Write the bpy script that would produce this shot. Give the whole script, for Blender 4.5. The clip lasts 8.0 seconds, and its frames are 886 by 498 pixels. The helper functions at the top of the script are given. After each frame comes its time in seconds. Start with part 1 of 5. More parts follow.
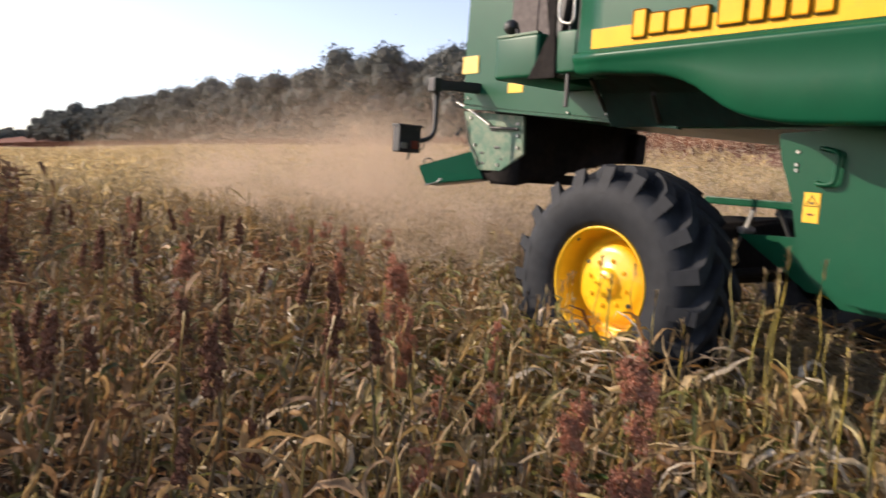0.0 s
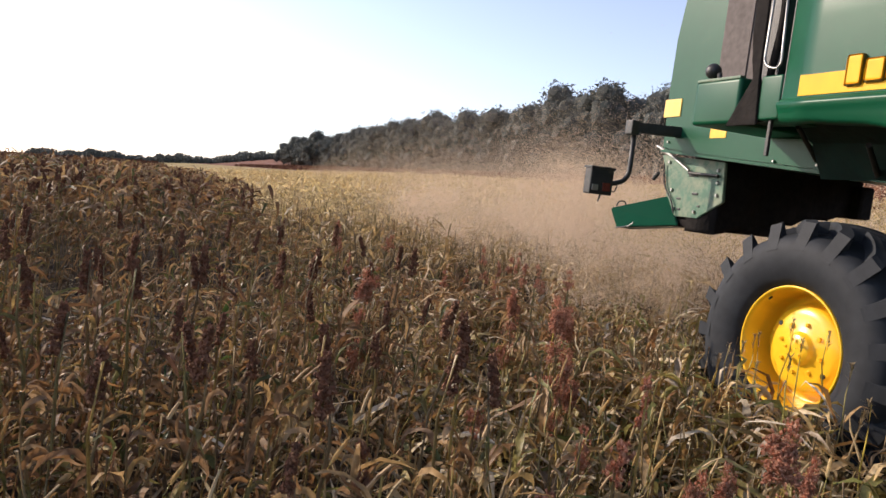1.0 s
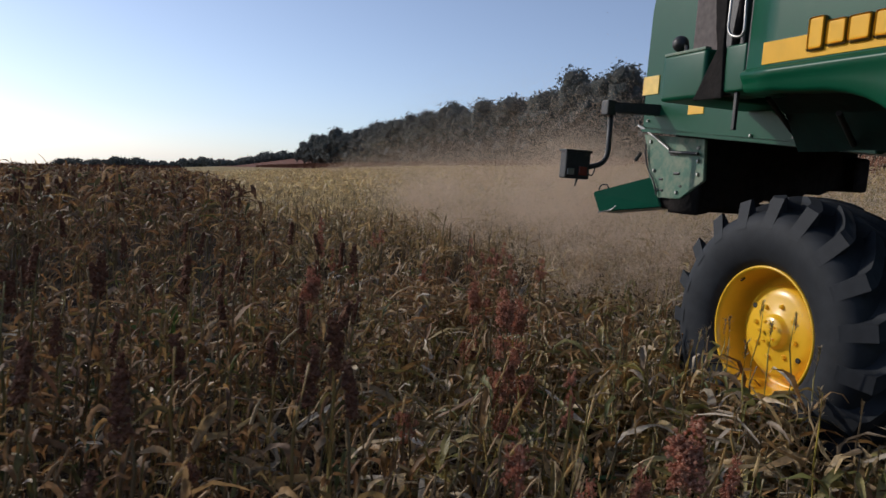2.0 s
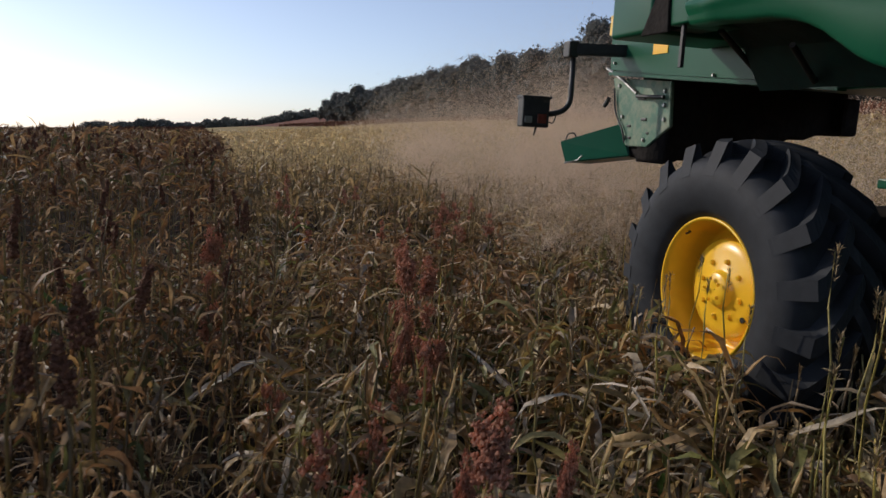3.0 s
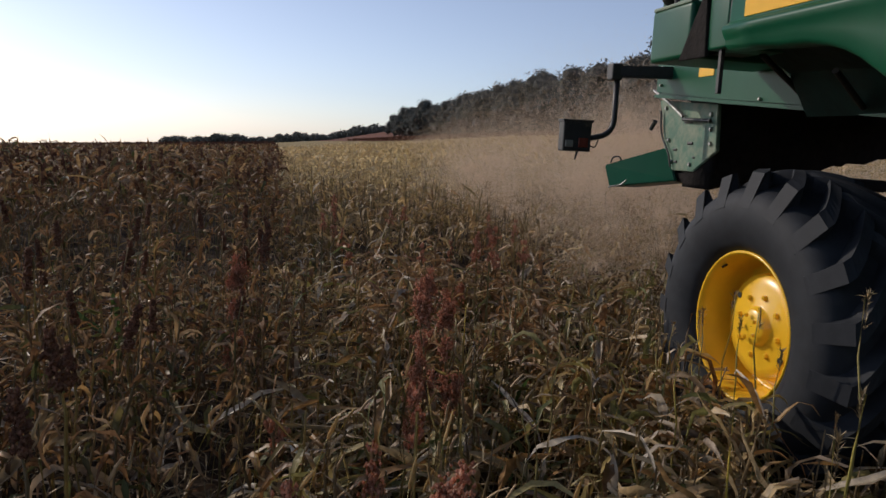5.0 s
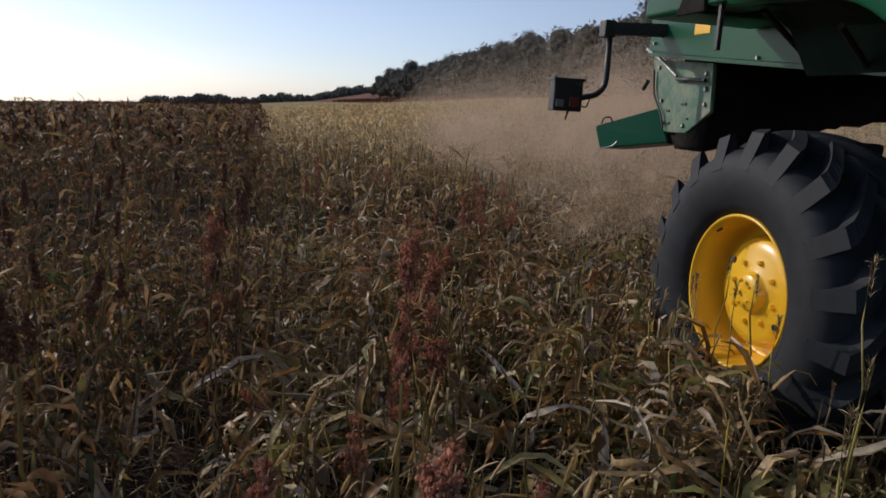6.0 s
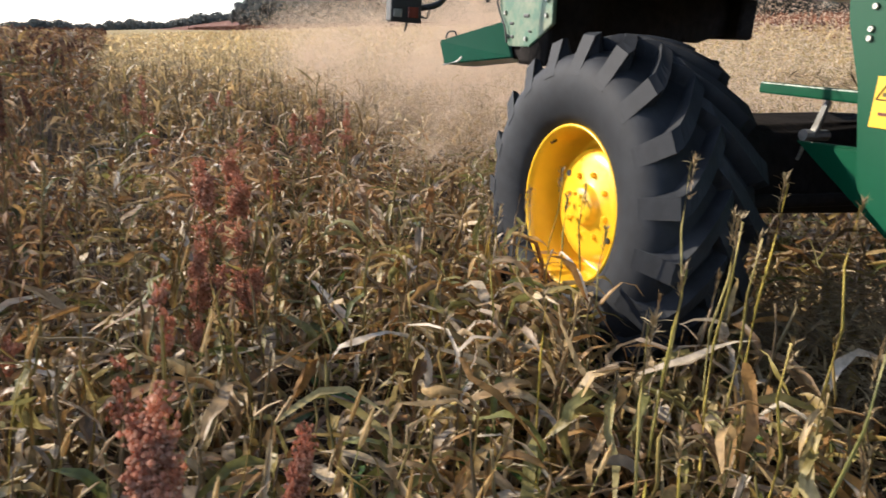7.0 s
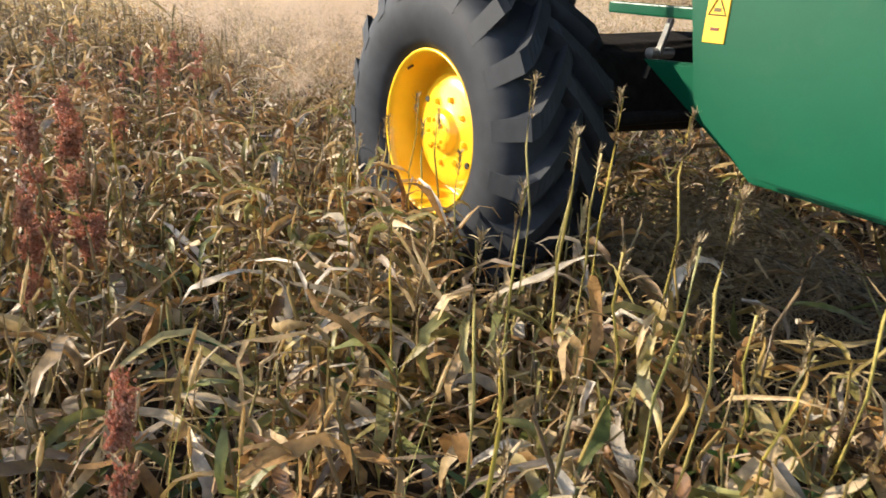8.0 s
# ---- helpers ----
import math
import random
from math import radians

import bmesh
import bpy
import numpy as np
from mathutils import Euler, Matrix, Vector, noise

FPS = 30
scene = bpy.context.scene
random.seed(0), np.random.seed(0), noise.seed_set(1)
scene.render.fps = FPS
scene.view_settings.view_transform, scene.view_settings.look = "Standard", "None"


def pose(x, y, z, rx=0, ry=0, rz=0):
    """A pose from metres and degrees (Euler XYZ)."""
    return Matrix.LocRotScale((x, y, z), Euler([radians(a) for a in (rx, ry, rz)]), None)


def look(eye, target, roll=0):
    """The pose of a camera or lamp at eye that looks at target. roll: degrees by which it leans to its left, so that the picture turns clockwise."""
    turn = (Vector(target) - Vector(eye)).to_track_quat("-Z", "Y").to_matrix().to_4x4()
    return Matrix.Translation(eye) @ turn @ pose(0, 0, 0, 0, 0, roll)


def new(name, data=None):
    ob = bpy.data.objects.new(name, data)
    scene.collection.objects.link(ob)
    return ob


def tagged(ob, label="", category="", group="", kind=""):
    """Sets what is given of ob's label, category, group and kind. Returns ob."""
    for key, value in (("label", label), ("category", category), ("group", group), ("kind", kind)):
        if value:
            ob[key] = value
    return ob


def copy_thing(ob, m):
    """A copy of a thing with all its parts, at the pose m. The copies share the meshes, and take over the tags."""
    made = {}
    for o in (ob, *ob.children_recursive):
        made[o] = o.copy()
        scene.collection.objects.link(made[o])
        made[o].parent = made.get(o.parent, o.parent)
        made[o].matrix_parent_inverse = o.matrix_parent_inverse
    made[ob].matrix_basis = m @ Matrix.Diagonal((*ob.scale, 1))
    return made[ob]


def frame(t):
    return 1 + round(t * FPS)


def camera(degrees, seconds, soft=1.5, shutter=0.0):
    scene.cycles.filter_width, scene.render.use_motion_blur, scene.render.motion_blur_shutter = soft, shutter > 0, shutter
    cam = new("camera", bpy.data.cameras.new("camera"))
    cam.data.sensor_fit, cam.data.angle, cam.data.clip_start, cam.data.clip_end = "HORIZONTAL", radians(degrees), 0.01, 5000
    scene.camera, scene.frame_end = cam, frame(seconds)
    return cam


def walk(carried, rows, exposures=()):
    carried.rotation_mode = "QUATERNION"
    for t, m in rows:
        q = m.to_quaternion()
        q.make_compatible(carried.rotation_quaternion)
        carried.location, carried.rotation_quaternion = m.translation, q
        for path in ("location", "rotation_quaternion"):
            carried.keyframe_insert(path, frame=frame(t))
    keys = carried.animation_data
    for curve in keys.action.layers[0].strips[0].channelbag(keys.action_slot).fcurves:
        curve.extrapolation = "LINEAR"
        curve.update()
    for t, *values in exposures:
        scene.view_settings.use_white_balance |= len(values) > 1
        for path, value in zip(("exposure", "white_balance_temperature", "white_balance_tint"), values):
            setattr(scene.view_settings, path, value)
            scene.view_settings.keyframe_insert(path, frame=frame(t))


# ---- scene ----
cam = camera(61.6, 8.0, shutter=0.25)
PATH = [
    (0, (-3.553, -2.982, 1.375), (-2.328, -1.414, 1.164), 3.8),
    (0.5, (-3.48, -3.044, 1.429), (-2.629, -1.242, 1.256), 5.4),
    (1, (-3.414, -3.121, 1.428), (-2.673, -1.272, 1.257), 6.8),
    (2.5, (-2.662, -3.078, 1.471), (-2.015, -1.199, 1.247), 2.9),
    (3, (-2.35, -2.999, 1.454), (-1.733, -1.124, 1.135), 3.0),
    (3.5, (-2.147, -2.857, 1.501), (-1.639, -0.943, 1.223), 3.1),
    (4, (-2.118, -2.897, 1.532), (-1.701, -0.963, 1.237), 3.8),
    (5.5, (-2.146, -3.003, 1.534), (-1.681, -1.079, 1.245), 2.7),
    (6, (-2.112, -2.859, 1.508), (-1.625, -0.958, 1.122), 3.5),
    (6.5, (-1.97, -2.736, 1.456), (-1.351, -0.899, 0.961), 3.4),
    (7, (-1.815, -2.673, 1.399), (-1.011, -0.922, 0.861), 4.0),
    (7.5, (-1.744, -2.671, 1.385), (-0.805, -1.016, 0.767), 3.8),
    (8, (-1.702, -2.702, 1.376), (-0.653, -1.143, 0.691), 3.5),
]
walk(cam, [(t, look(eye, target, roll)) for t, eye, target, roll in PATH],
     exposures=[(0.0, 0.81, 6600, 19), (1.0, 0.71, 6400, 18), (1.5, 0.44, 6100, 16), (2.3, -0.68, 5580, 13), (3.5, -0.14, 6150, 17), (4.2, -0.31, 6100, 17), (5.5, -0.48, 5950, 16), (6.1, -0.41, 5880, 16), (6.5, 0.39, 5900, 16), (7.0, 1.16, 6150, 14), (8.0, 1.56, 6350, 11)])

# ---- world and sun ----
SUN_AZ, SUN_EL = radians(-44), radians(25)      # azimuth from +y towards +x
world = bpy.data.worlds.new("sky")
scene.world = world
world.use_nodes = True
wn = world.node_tree
wn.nodes.clear()
sky = wn.nodes.new("ShaderNodeTexSky")
sky.sky_type, sky.sun_disc = "NISHITA", False
sky.sun_elevation, sky.sun_rotation = SUN_EL, SUN_AZ
sky.air_density, sky.dust_density, sky.ozone_density = 0.75, 0.5, 1.4
bg = wn.nodes.new("ShaderNodeBackground")
bg.inputs["Strength"].default_value = 0.15
wo = wn.nodes.new("ShaderNodeOutputWorld")
haze = wn.nodes.new("ShaderNodeHueSaturation")
haze.inputs["Saturation"].default_value = 0.72
wn.links.new(sky.outputs[0], haze.inputs["Color"])
wn.links.new(haze.outputs[0], bg.inputs[0])
wn.links.new(bg.outputs[0], wo.inputs[0])

sun_data = bpy.data.lights.new("sun", "SUN")
sun_data.energy, sun_data.angle, sun_data.color = 3.3, radians(0.6), (1.0, 0.87, 0.68)
sun = new("sun", sun_data)
sun_dir = Vector((math.sin(SUN_AZ) * math.cos(SUN_EL), math.cos(SUN_AZ) * math.cos(SUN_EL), math.sin(SUN_EL)))
sun.matrix_world = look(sun_dir * 50, (0, 0, 0))


# ---- materials ----
def material(name, stops, rough=0.6, metal=0.0, vary="island", scale=20.0, stretch=(1, 1, 1), mottle=0.25,
             bump=0.2, bump_scale=60.0, through_light=0.0, spec=0.5, dirt=None, coat=0.0):
    """Colour from a ramp of stops driven by a random value or a noise, mottled, with bump; optionally dirt and translucency."""
    m = bpy.data.materials.new(name)
    m.use_nodes = True
    n, l = m.node_tree.nodes, m.node_tree.links
    n.clear()
    out = n.new("ShaderNodeOutputMaterial")
    bsdf = n.new("ShaderNodeBsdfPrincipled")
    bsdf.inputs["Roughness"].default_value = rough
    bsdf.inputs["Metallic"].default_value = metal
    bsdf.inputs["Specular IOR Level"].default_value = spec
    bsdf.inputs["Coat Weight"].default_value = coat
    coord = n.new("ShaderNodeTexCoord")
    mapping = n.new("ShaderNodeMapping")
    mapping.inputs["Scale"].default_value = stretch
    l.new(coord.outputs["Object"], mapping.inputs[0])
    fine = n.new("ShaderNodeTexNoise")
    fine.inputs["Scale"].default_value = scale
    fine.inputs["Detail"].default_value = 5
    l.new(mapping.outputs[0], fine.inputs["Vector"])
    ramp = n.new("ShaderNodeValToRGB")
    while len(ramp.color_ramp.elements) < len(stops):
        ramp.color_ramp.elements.new(0.5)
    for e, (p, c) in zip(ramp.color_ramp.elements, stops):
        e.position, e.color = p, (*c, 1)
    if vary == "island":
        geo = n.new("ShaderNodeNewGeometry")
        l.new(geo.outputs["Random Per Island"], ramp.inputs[0])
    elif vary == "object":
        info = n.new("ShaderNodeObjectInfo")
        l.new(info.outputs["Random"], ramp.inputs[0])
    else:
        big = n.new("ShaderNodeTexNoise")
        big.inputs["Scale"].default_value = scale * 0.13
        big.inputs["Detail"].default_value = 6
        l.new(mapping.outputs[0], big.inputs["Vector"])
        l.new(big.outputs["Fac"], ramp.inputs[0])
    hsv = n.new("ShaderNodeHueSaturation")
    mr = n.new("ShaderNodeMapRange")
    mr.inputs["From Min"].default_value, mr.inputs["From Max"].default_value = 0.3, 0.7
    mr.inputs["To Min"].default_value, mr.inputs["To Max"].default_value = 1 - mottle, 1 + mottle
    l.new(fine.outputs["Fac"], mr.inputs["Value"])
    l.new(mr.outputs[0], hsv.inputs["Value"])
    l.new(ramp.outputs[0], hsv.inputs["Color"])
    colour = hsv.outputs[0]
    if dirt:
        dn = n.new("ShaderNodeTexNoise")
        dn.inputs["Scale"].default_value, dn.inputs["Detail"].default_value, dn.inputs["Roughness"].default_value = dirt[1], 8, 0.7
        l.new(coord.outputs["Object"], dn.inputs["Vector"])
        dr = n.new("ShaderNodeMapRange")
        dr.inputs["From Min"].default_value, dr.inputs["From Max"].default_value = dirt[2], dirt[2] + 0.25
        dr.inputs["To Max"].default_value = dirt[3]
        l.new(dn.outputs["Fac"], dr.inputs["Value"])
        mx = n.new("ShaderNodeMix")
        mx.data_type = "RGBA"
        l.new(dr.outputs[0], mx.inputs["Factor"])
        l.new(colour, mx.inputs["A"])
        mx.inputs["B"].default_value = (*dirt[0], 1)
        colour = mx.outputs["Result"]
        ra = n.new("ShaderNodeMapRange")
        ra.inputs["To Min"].default_value, ra.inputs["To Max"].default_value = rough, min(0.95, rough + 0.5)
        l.new(dr.outputs[0], ra.inputs["Value"])
        l.new(ra.outputs[0], bsdf.inputs["Roughness"])
    l.new(colour, bsdf.inputs["Base Color"])
    if bump:
        bn = n.new("ShaderNodeTexNoise")
        bn.inputs["Scale"].default_value, bn.inputs["Detail"].default_value = bump_scale, 4
        l.new(mapping.outputs[0], bn.inputs["Vector"])
        bp = n.new("ShaderNodeBump")
        bp.inputs["Strength"].default_value, bp.inputs["Distance"].default_value = bump, 0.01
        l.new(bn.outputs["Fac"], bp.inputs["Height"])
        l.new(bp.outputs[0], bsdf.inputs["Normal"])
    if through_light:
        tr = n.new("ShaderNodeBsdfTranslucent")
        l.new(colour, tr.inputs["Color"])
        mix = n.new("ShaderNodeMixShader")
        mix.inputs[0].default_value = through_light
        l.new(bsdf.outputs[0], mix.inputs[1])
        l.new(tr.outputs[0], mix.inputs[2])
        l.new(mix.outputs[0], out.inputs[0])
    else:
        l.new(bsdf.outputs[0], out.inputs[0])
    return m


DUST = (0.33, 0.25, 0.16)
GREEN = material("green_paint", [(0.0, (0.0016, 0.064, 0.028)), (1.0, (0.0026, 0.082, 0.037))], rough=0.36, vary="noise", scale=6, mottle=0.05,
                 bump=0.03, bump_scale=9, dirt=(DUST, 5.0, 0.56, 0.035), spec=0.22)
GREEN_DUSTY = material("dusty_green_paint", [(0.0, (0.02, 0.10, 0.05)), (1.0, (0.045, 0.14, 0.08))], rough=0.5, vary="noise", scale=10, mottle=0.12,
                       bump=0.05, bump_scale=30, dirt=((0.38, 0.36, 0.26), 7.0, 0.42, 0.5))
YELLOW = material("yellow_paint", [(0.0, (0.82, 0.47, 0.012)), (1.0, (0.88, 0.54, 0.02))], rough=0.3, vary="noise", scale=8, mottle=0.06,
                  bump=0.03, bump_scale=15, dirt=((0.45, 0.3, 0.10), 6.0, 0.55, 0.28), coat=0.3)
YELLOW_STRIPE = material("yellow_stripe", [(0.0, (0.78, 0.40, 0.008)), (1.0, (0.84, 0.46, 0.012))], rough=0.5, vary="noise", scale=8, mottle=0.06,
                         bump=0.02, bump_scale=15, dirt=((0.4, 0.26, 0.08), 6.0, 0.58, 0.3), spec=0.2)
STICKER = material("sticker_yellow", [(0.0, (0.85, 0.46, 0.015)), (1.0, (0.9, 0.52, 0.02))], rough=0.4, vary="noise", bump=0.0, mottle=0.05)
STICKER_PALE = material("pale_yellow_band", [(0.0, (0.8, 0.5, 0.06)), (1.0, (0.85, 0.6, 0.12))], rough=0.4, vary="noise", bump=0.0, mottle=0.1)
LETTER_EDGE = material("dark_letter_edge", [(0.0, (0.10, 0.065, 0.008)), (1.0, (0.14, 0.09, 0.012))], vary="noise", bump=0.0)
RUBBER = material("tyre_rubber", [(0.0, (0.012, 0.0135, 0.016)), (1.0, (0.024, 0.027, 0.031))], rough=0.68, vary="noise", scale=14, mottle=0.2,
                  bump=0.06, bump_scale=40, dirt=((0.08, 0.088, 0.098), 3.0, 0.45, 0.2), spec=0.26)
# green paint darkened to carry the shade under the wheel arch
GREEN_SHADED = material("shaded_green_paint", [(0.0, (0.003, 0.014, 0.012)), (1.0, (0.006, 0.03, 0.024))], rough=0.55, vary="noise", scale=9, mottle=0.3, bump=0.2, bump_scale=25, dirt=((0.03, 0.026, 0.02), 6, 0.5, 0.6), spec=0.25)
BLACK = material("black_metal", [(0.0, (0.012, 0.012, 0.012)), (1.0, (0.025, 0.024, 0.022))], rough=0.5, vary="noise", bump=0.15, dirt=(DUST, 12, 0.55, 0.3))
# near-black for chaff-caked parts and rubber, with the chopper's shade in the colour
CHAFF_SHADE_BLACK = material("chaff_caked_shade_black", [(0.0, (0.010, 0.009, 0.009)), (1.0, (0.026, 0.022, 0.019))], rough=0.9, spec=0.12, vary="noise", scale=18,
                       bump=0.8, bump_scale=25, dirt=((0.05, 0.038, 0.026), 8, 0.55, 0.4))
STEEL = material("worn_steel", [(0.0, (0.3, 0.3, 0.28)), (1.0, (0.45, 0.44, 0.41))], rough=0.42, metal=0.9, vary="noise", bump=0.1, dirt=(DUST, 20, 0.55, 0.4))
SCREEN = material("grey_brown_screen", [(0.0, (0.10, 0.082, 0.075)), (1.0, (0.13, 0.108, 0.098))], rough=0.85, vary="noise", bump=0.08, bump_scale=120)
LENS_RED = material("dull_lens", [(0.0, (0.12, 0.03, 0.02)), (1.0, (0.2, 0.05, 0.03))], rough=0.25, vary="noise", bump=0.0)

LEAF = material("dry_leaf", [(0.0, (0.64, 0.50, 0.31)), (0.13, (0.42, 0.30, 0.15)), (0.26, (0.38, 0.21, 0.07)), (0.38, (0.16, 0.08, 0.032)), (0.48, (0.54, 0.39, 0.19)),
                             (0.57, (0.30, 0.265, 0.09)), (0.65, (0.12, 0.14, 0.04)), (0.74, (0.36, 0.26, 0.08)), (0.84, (0.11, 0.06, 0.028)), (0.92, (0.76, 0.66, 0.50)), (1.0, (0.22, 0.14, 0.07))],
                rough=0.46, spec=0.4, scale=30, stretch=(1, 1, 1), mottle=0.35, bump=0.3, bump_scale=80, through_light=0.30)
LEAF_SCRAP = material("leaf_scrap", [(0.0, (0.50, 0.37, 0.19)), (0.3, (0.13, 0.075, 0.035)), (0.55, (0.32, 0.19, 0.07)), (0.8, (0.08, 0.075, 0.028)), (1.0, (0.42, 0.30, 0.13))],
                      rough=0.6, scale=30, mottle=0.3, bump=0.0, through_light=0.25)
LEAF_RUST = material("rust_leaf", [(0.0, (0.37, 0.21, 0.088)), (0.35, (0.26, 0.135, 0.058)), (0.7, (0.43, 0.29, 0.14)), (1.0, (0.19, 0.10, 0.045))],
                     rough=0.55, scale=30, mottle=0.35, bump=0.3, bump_scale=80, through_light=0.35)
LEAF_STANDING = material("standing_leaf", [(0.0, (0.339, 0.212, 0.113)), (0.2, (0.151, 0.081, 0.039)), (0.4, (0.274, 0.146, 0.059)), (0.55, (0.123, 0.062, 0.036)),
                                           (0.7, (0.085, 0.094, 0.033)), (0.82, (0.415, 0.254, 0.099)), (0.92, (0.377, 0.265, 0.160)), (1.0, (0.160, 0.094, 0.052))],
                         rough=0.62, spec=0.22, scale=30, mottle=0.35, bump=0.3, bump_scale=80, through_light=0.36)
STALK_YELLOW = material("yellow_stalk", [(0.0, (0.42, 0.33, 0.07)), (0.4, (0.30, 0.25, 0.09)), (0.7, (0.50, 0.36, 0.05)), (1.0, (0.28, 0.26, 0.07))],
                        rough=0.5, scale=25, mottle=0.3, bump=0.2, bump_scale=60, vary="object")
STALK = material("stalk", [(0.0, (0.22, 0.15, 0.065)), (0.35, (0.15, 0.10, 0.05)), (0.6, (0.17, 0.15, 0.05)), (0.8, (0.33, 0.22, 0.06)), (1.0, (0.11, 0.075, 0.04))],
                 rough=0.5, scale=25, mottle=0.3, bump=0.2, bump_scale=60)
GRAIN_RED = material("rust_red_grain", [(0.0, (0.54, 0.27, 0.17)), (0.4, (0.64, 0.37, 0.25)), (0.75, (0.38, 0.165, 0.10)), (1.0, (0.70, 0.46, 0.33))], rough=0.8, scale=40, mottle=0.3, bump=0.0, through_light=0.55, spec=0.15)
STRIP_RED = material("far_red_crop", [(0.0, (0.13, 0.055, 0.03)), (0.5, (0.18, 0.08, 0.045)), (1.0, (0.10, 0.045, 0.027))], rough=0.8, scale=2, mottle=0.3, bump=0.0, spec=0.1)
GREEN_LEAF = material("green_leaf", [(0.0, (0.055, 0.12, 0.022)), (0.5, (0.09, 0.15, 0.035)), (1.0, (0.05, 0.085, 0.025))], rough=0.38, scale=30, mottle=0.3, bump=0.3, bump_scale=70, through_light=0.35, vary="object")
GRAIN = material("red_grain", [(0.0, (0.14, 0.066, 0.042)), (0.35, (0.21, 0.095, 0.055)), (0.7, (0.10, 0.05, 0.033)), (1.0, (0.28, 0.14, 0.075))], rough=0.85, scale=40, mottle=0.3, bump=0.0, through_light=0.12, spec=0.12)
FOXTAIL = material("foxtail_bristles", [(0.0, (0.70, 0.51, 0.22)), (0.35, (0.54, 0.36, 0.14)), (0.7, (0.76, 0.60, 0.32)), (1.0, (0.48, 0.34, 0.14))], rough=0.7, scale=60, mottle=0.25, bump=0.3, bump_scale=300, through_light=0.45, spec=0.1, vary="object")
FOXTAIL_MASS = material("foxtail_bristles_mass", [(0.0, (0.50, 0.34, 0.16)), (0.35, (0.34, 0.20, 0.09)), (0.7, (0.56, 0.41, 0.22)), (1.0, (0.30, 0.21, 0.09))], rough=0.7, scale=60, mottle=0.25, bump=0.0, through_light=0.2)
STRAW = material("straw", [(0.0, (0.36, 0.26, 0.12)), (0.4, (0.20, 0.13, 0.06)), (0.7, (0.42, 0.32, 0.16)), (1.0, (0.10, 0.065, 0.03))], rough=0.6, mottle=0.3, bump=0.0)
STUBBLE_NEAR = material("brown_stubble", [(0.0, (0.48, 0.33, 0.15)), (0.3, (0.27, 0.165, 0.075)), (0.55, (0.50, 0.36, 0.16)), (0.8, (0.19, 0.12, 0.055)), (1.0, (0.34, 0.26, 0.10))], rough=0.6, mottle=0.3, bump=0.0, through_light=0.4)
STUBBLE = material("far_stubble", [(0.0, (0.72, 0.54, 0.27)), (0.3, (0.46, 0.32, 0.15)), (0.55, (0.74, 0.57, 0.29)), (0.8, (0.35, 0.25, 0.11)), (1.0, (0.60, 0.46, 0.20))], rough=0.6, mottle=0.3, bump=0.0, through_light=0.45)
DUST_MAT = material("airborne_dust", [(0.0, (0.74, 0.57, 0.40)), (1.0, (0.80, 0.64, 0.47))], rough=1.0, bump=0.0, mottle=0.0, through_light=0.5, spec=0.0)
BARK = material("bark", [(0.0, (0.07, 0.055, 0.04)), (1.0, (0.13, 0.1, 0.08))], rough=0.9, vary="noise", scale=4)
# foliage lightened and greyed: the haze before the woods is in its colour
FOLIAGE = material("hazed_autumn_foliage", [(0.0, (0.058, 0.068, 0.06)), (0.5, (0.08, 0.088, 0.076)), (1.0, (0.105, 0.105, 0.088))], rough=0.8, scale=3, mottle=0.3, bump=0.0, through_light=0.2)

EDGE_X = -2.05       # uncut crop stands where x is below this


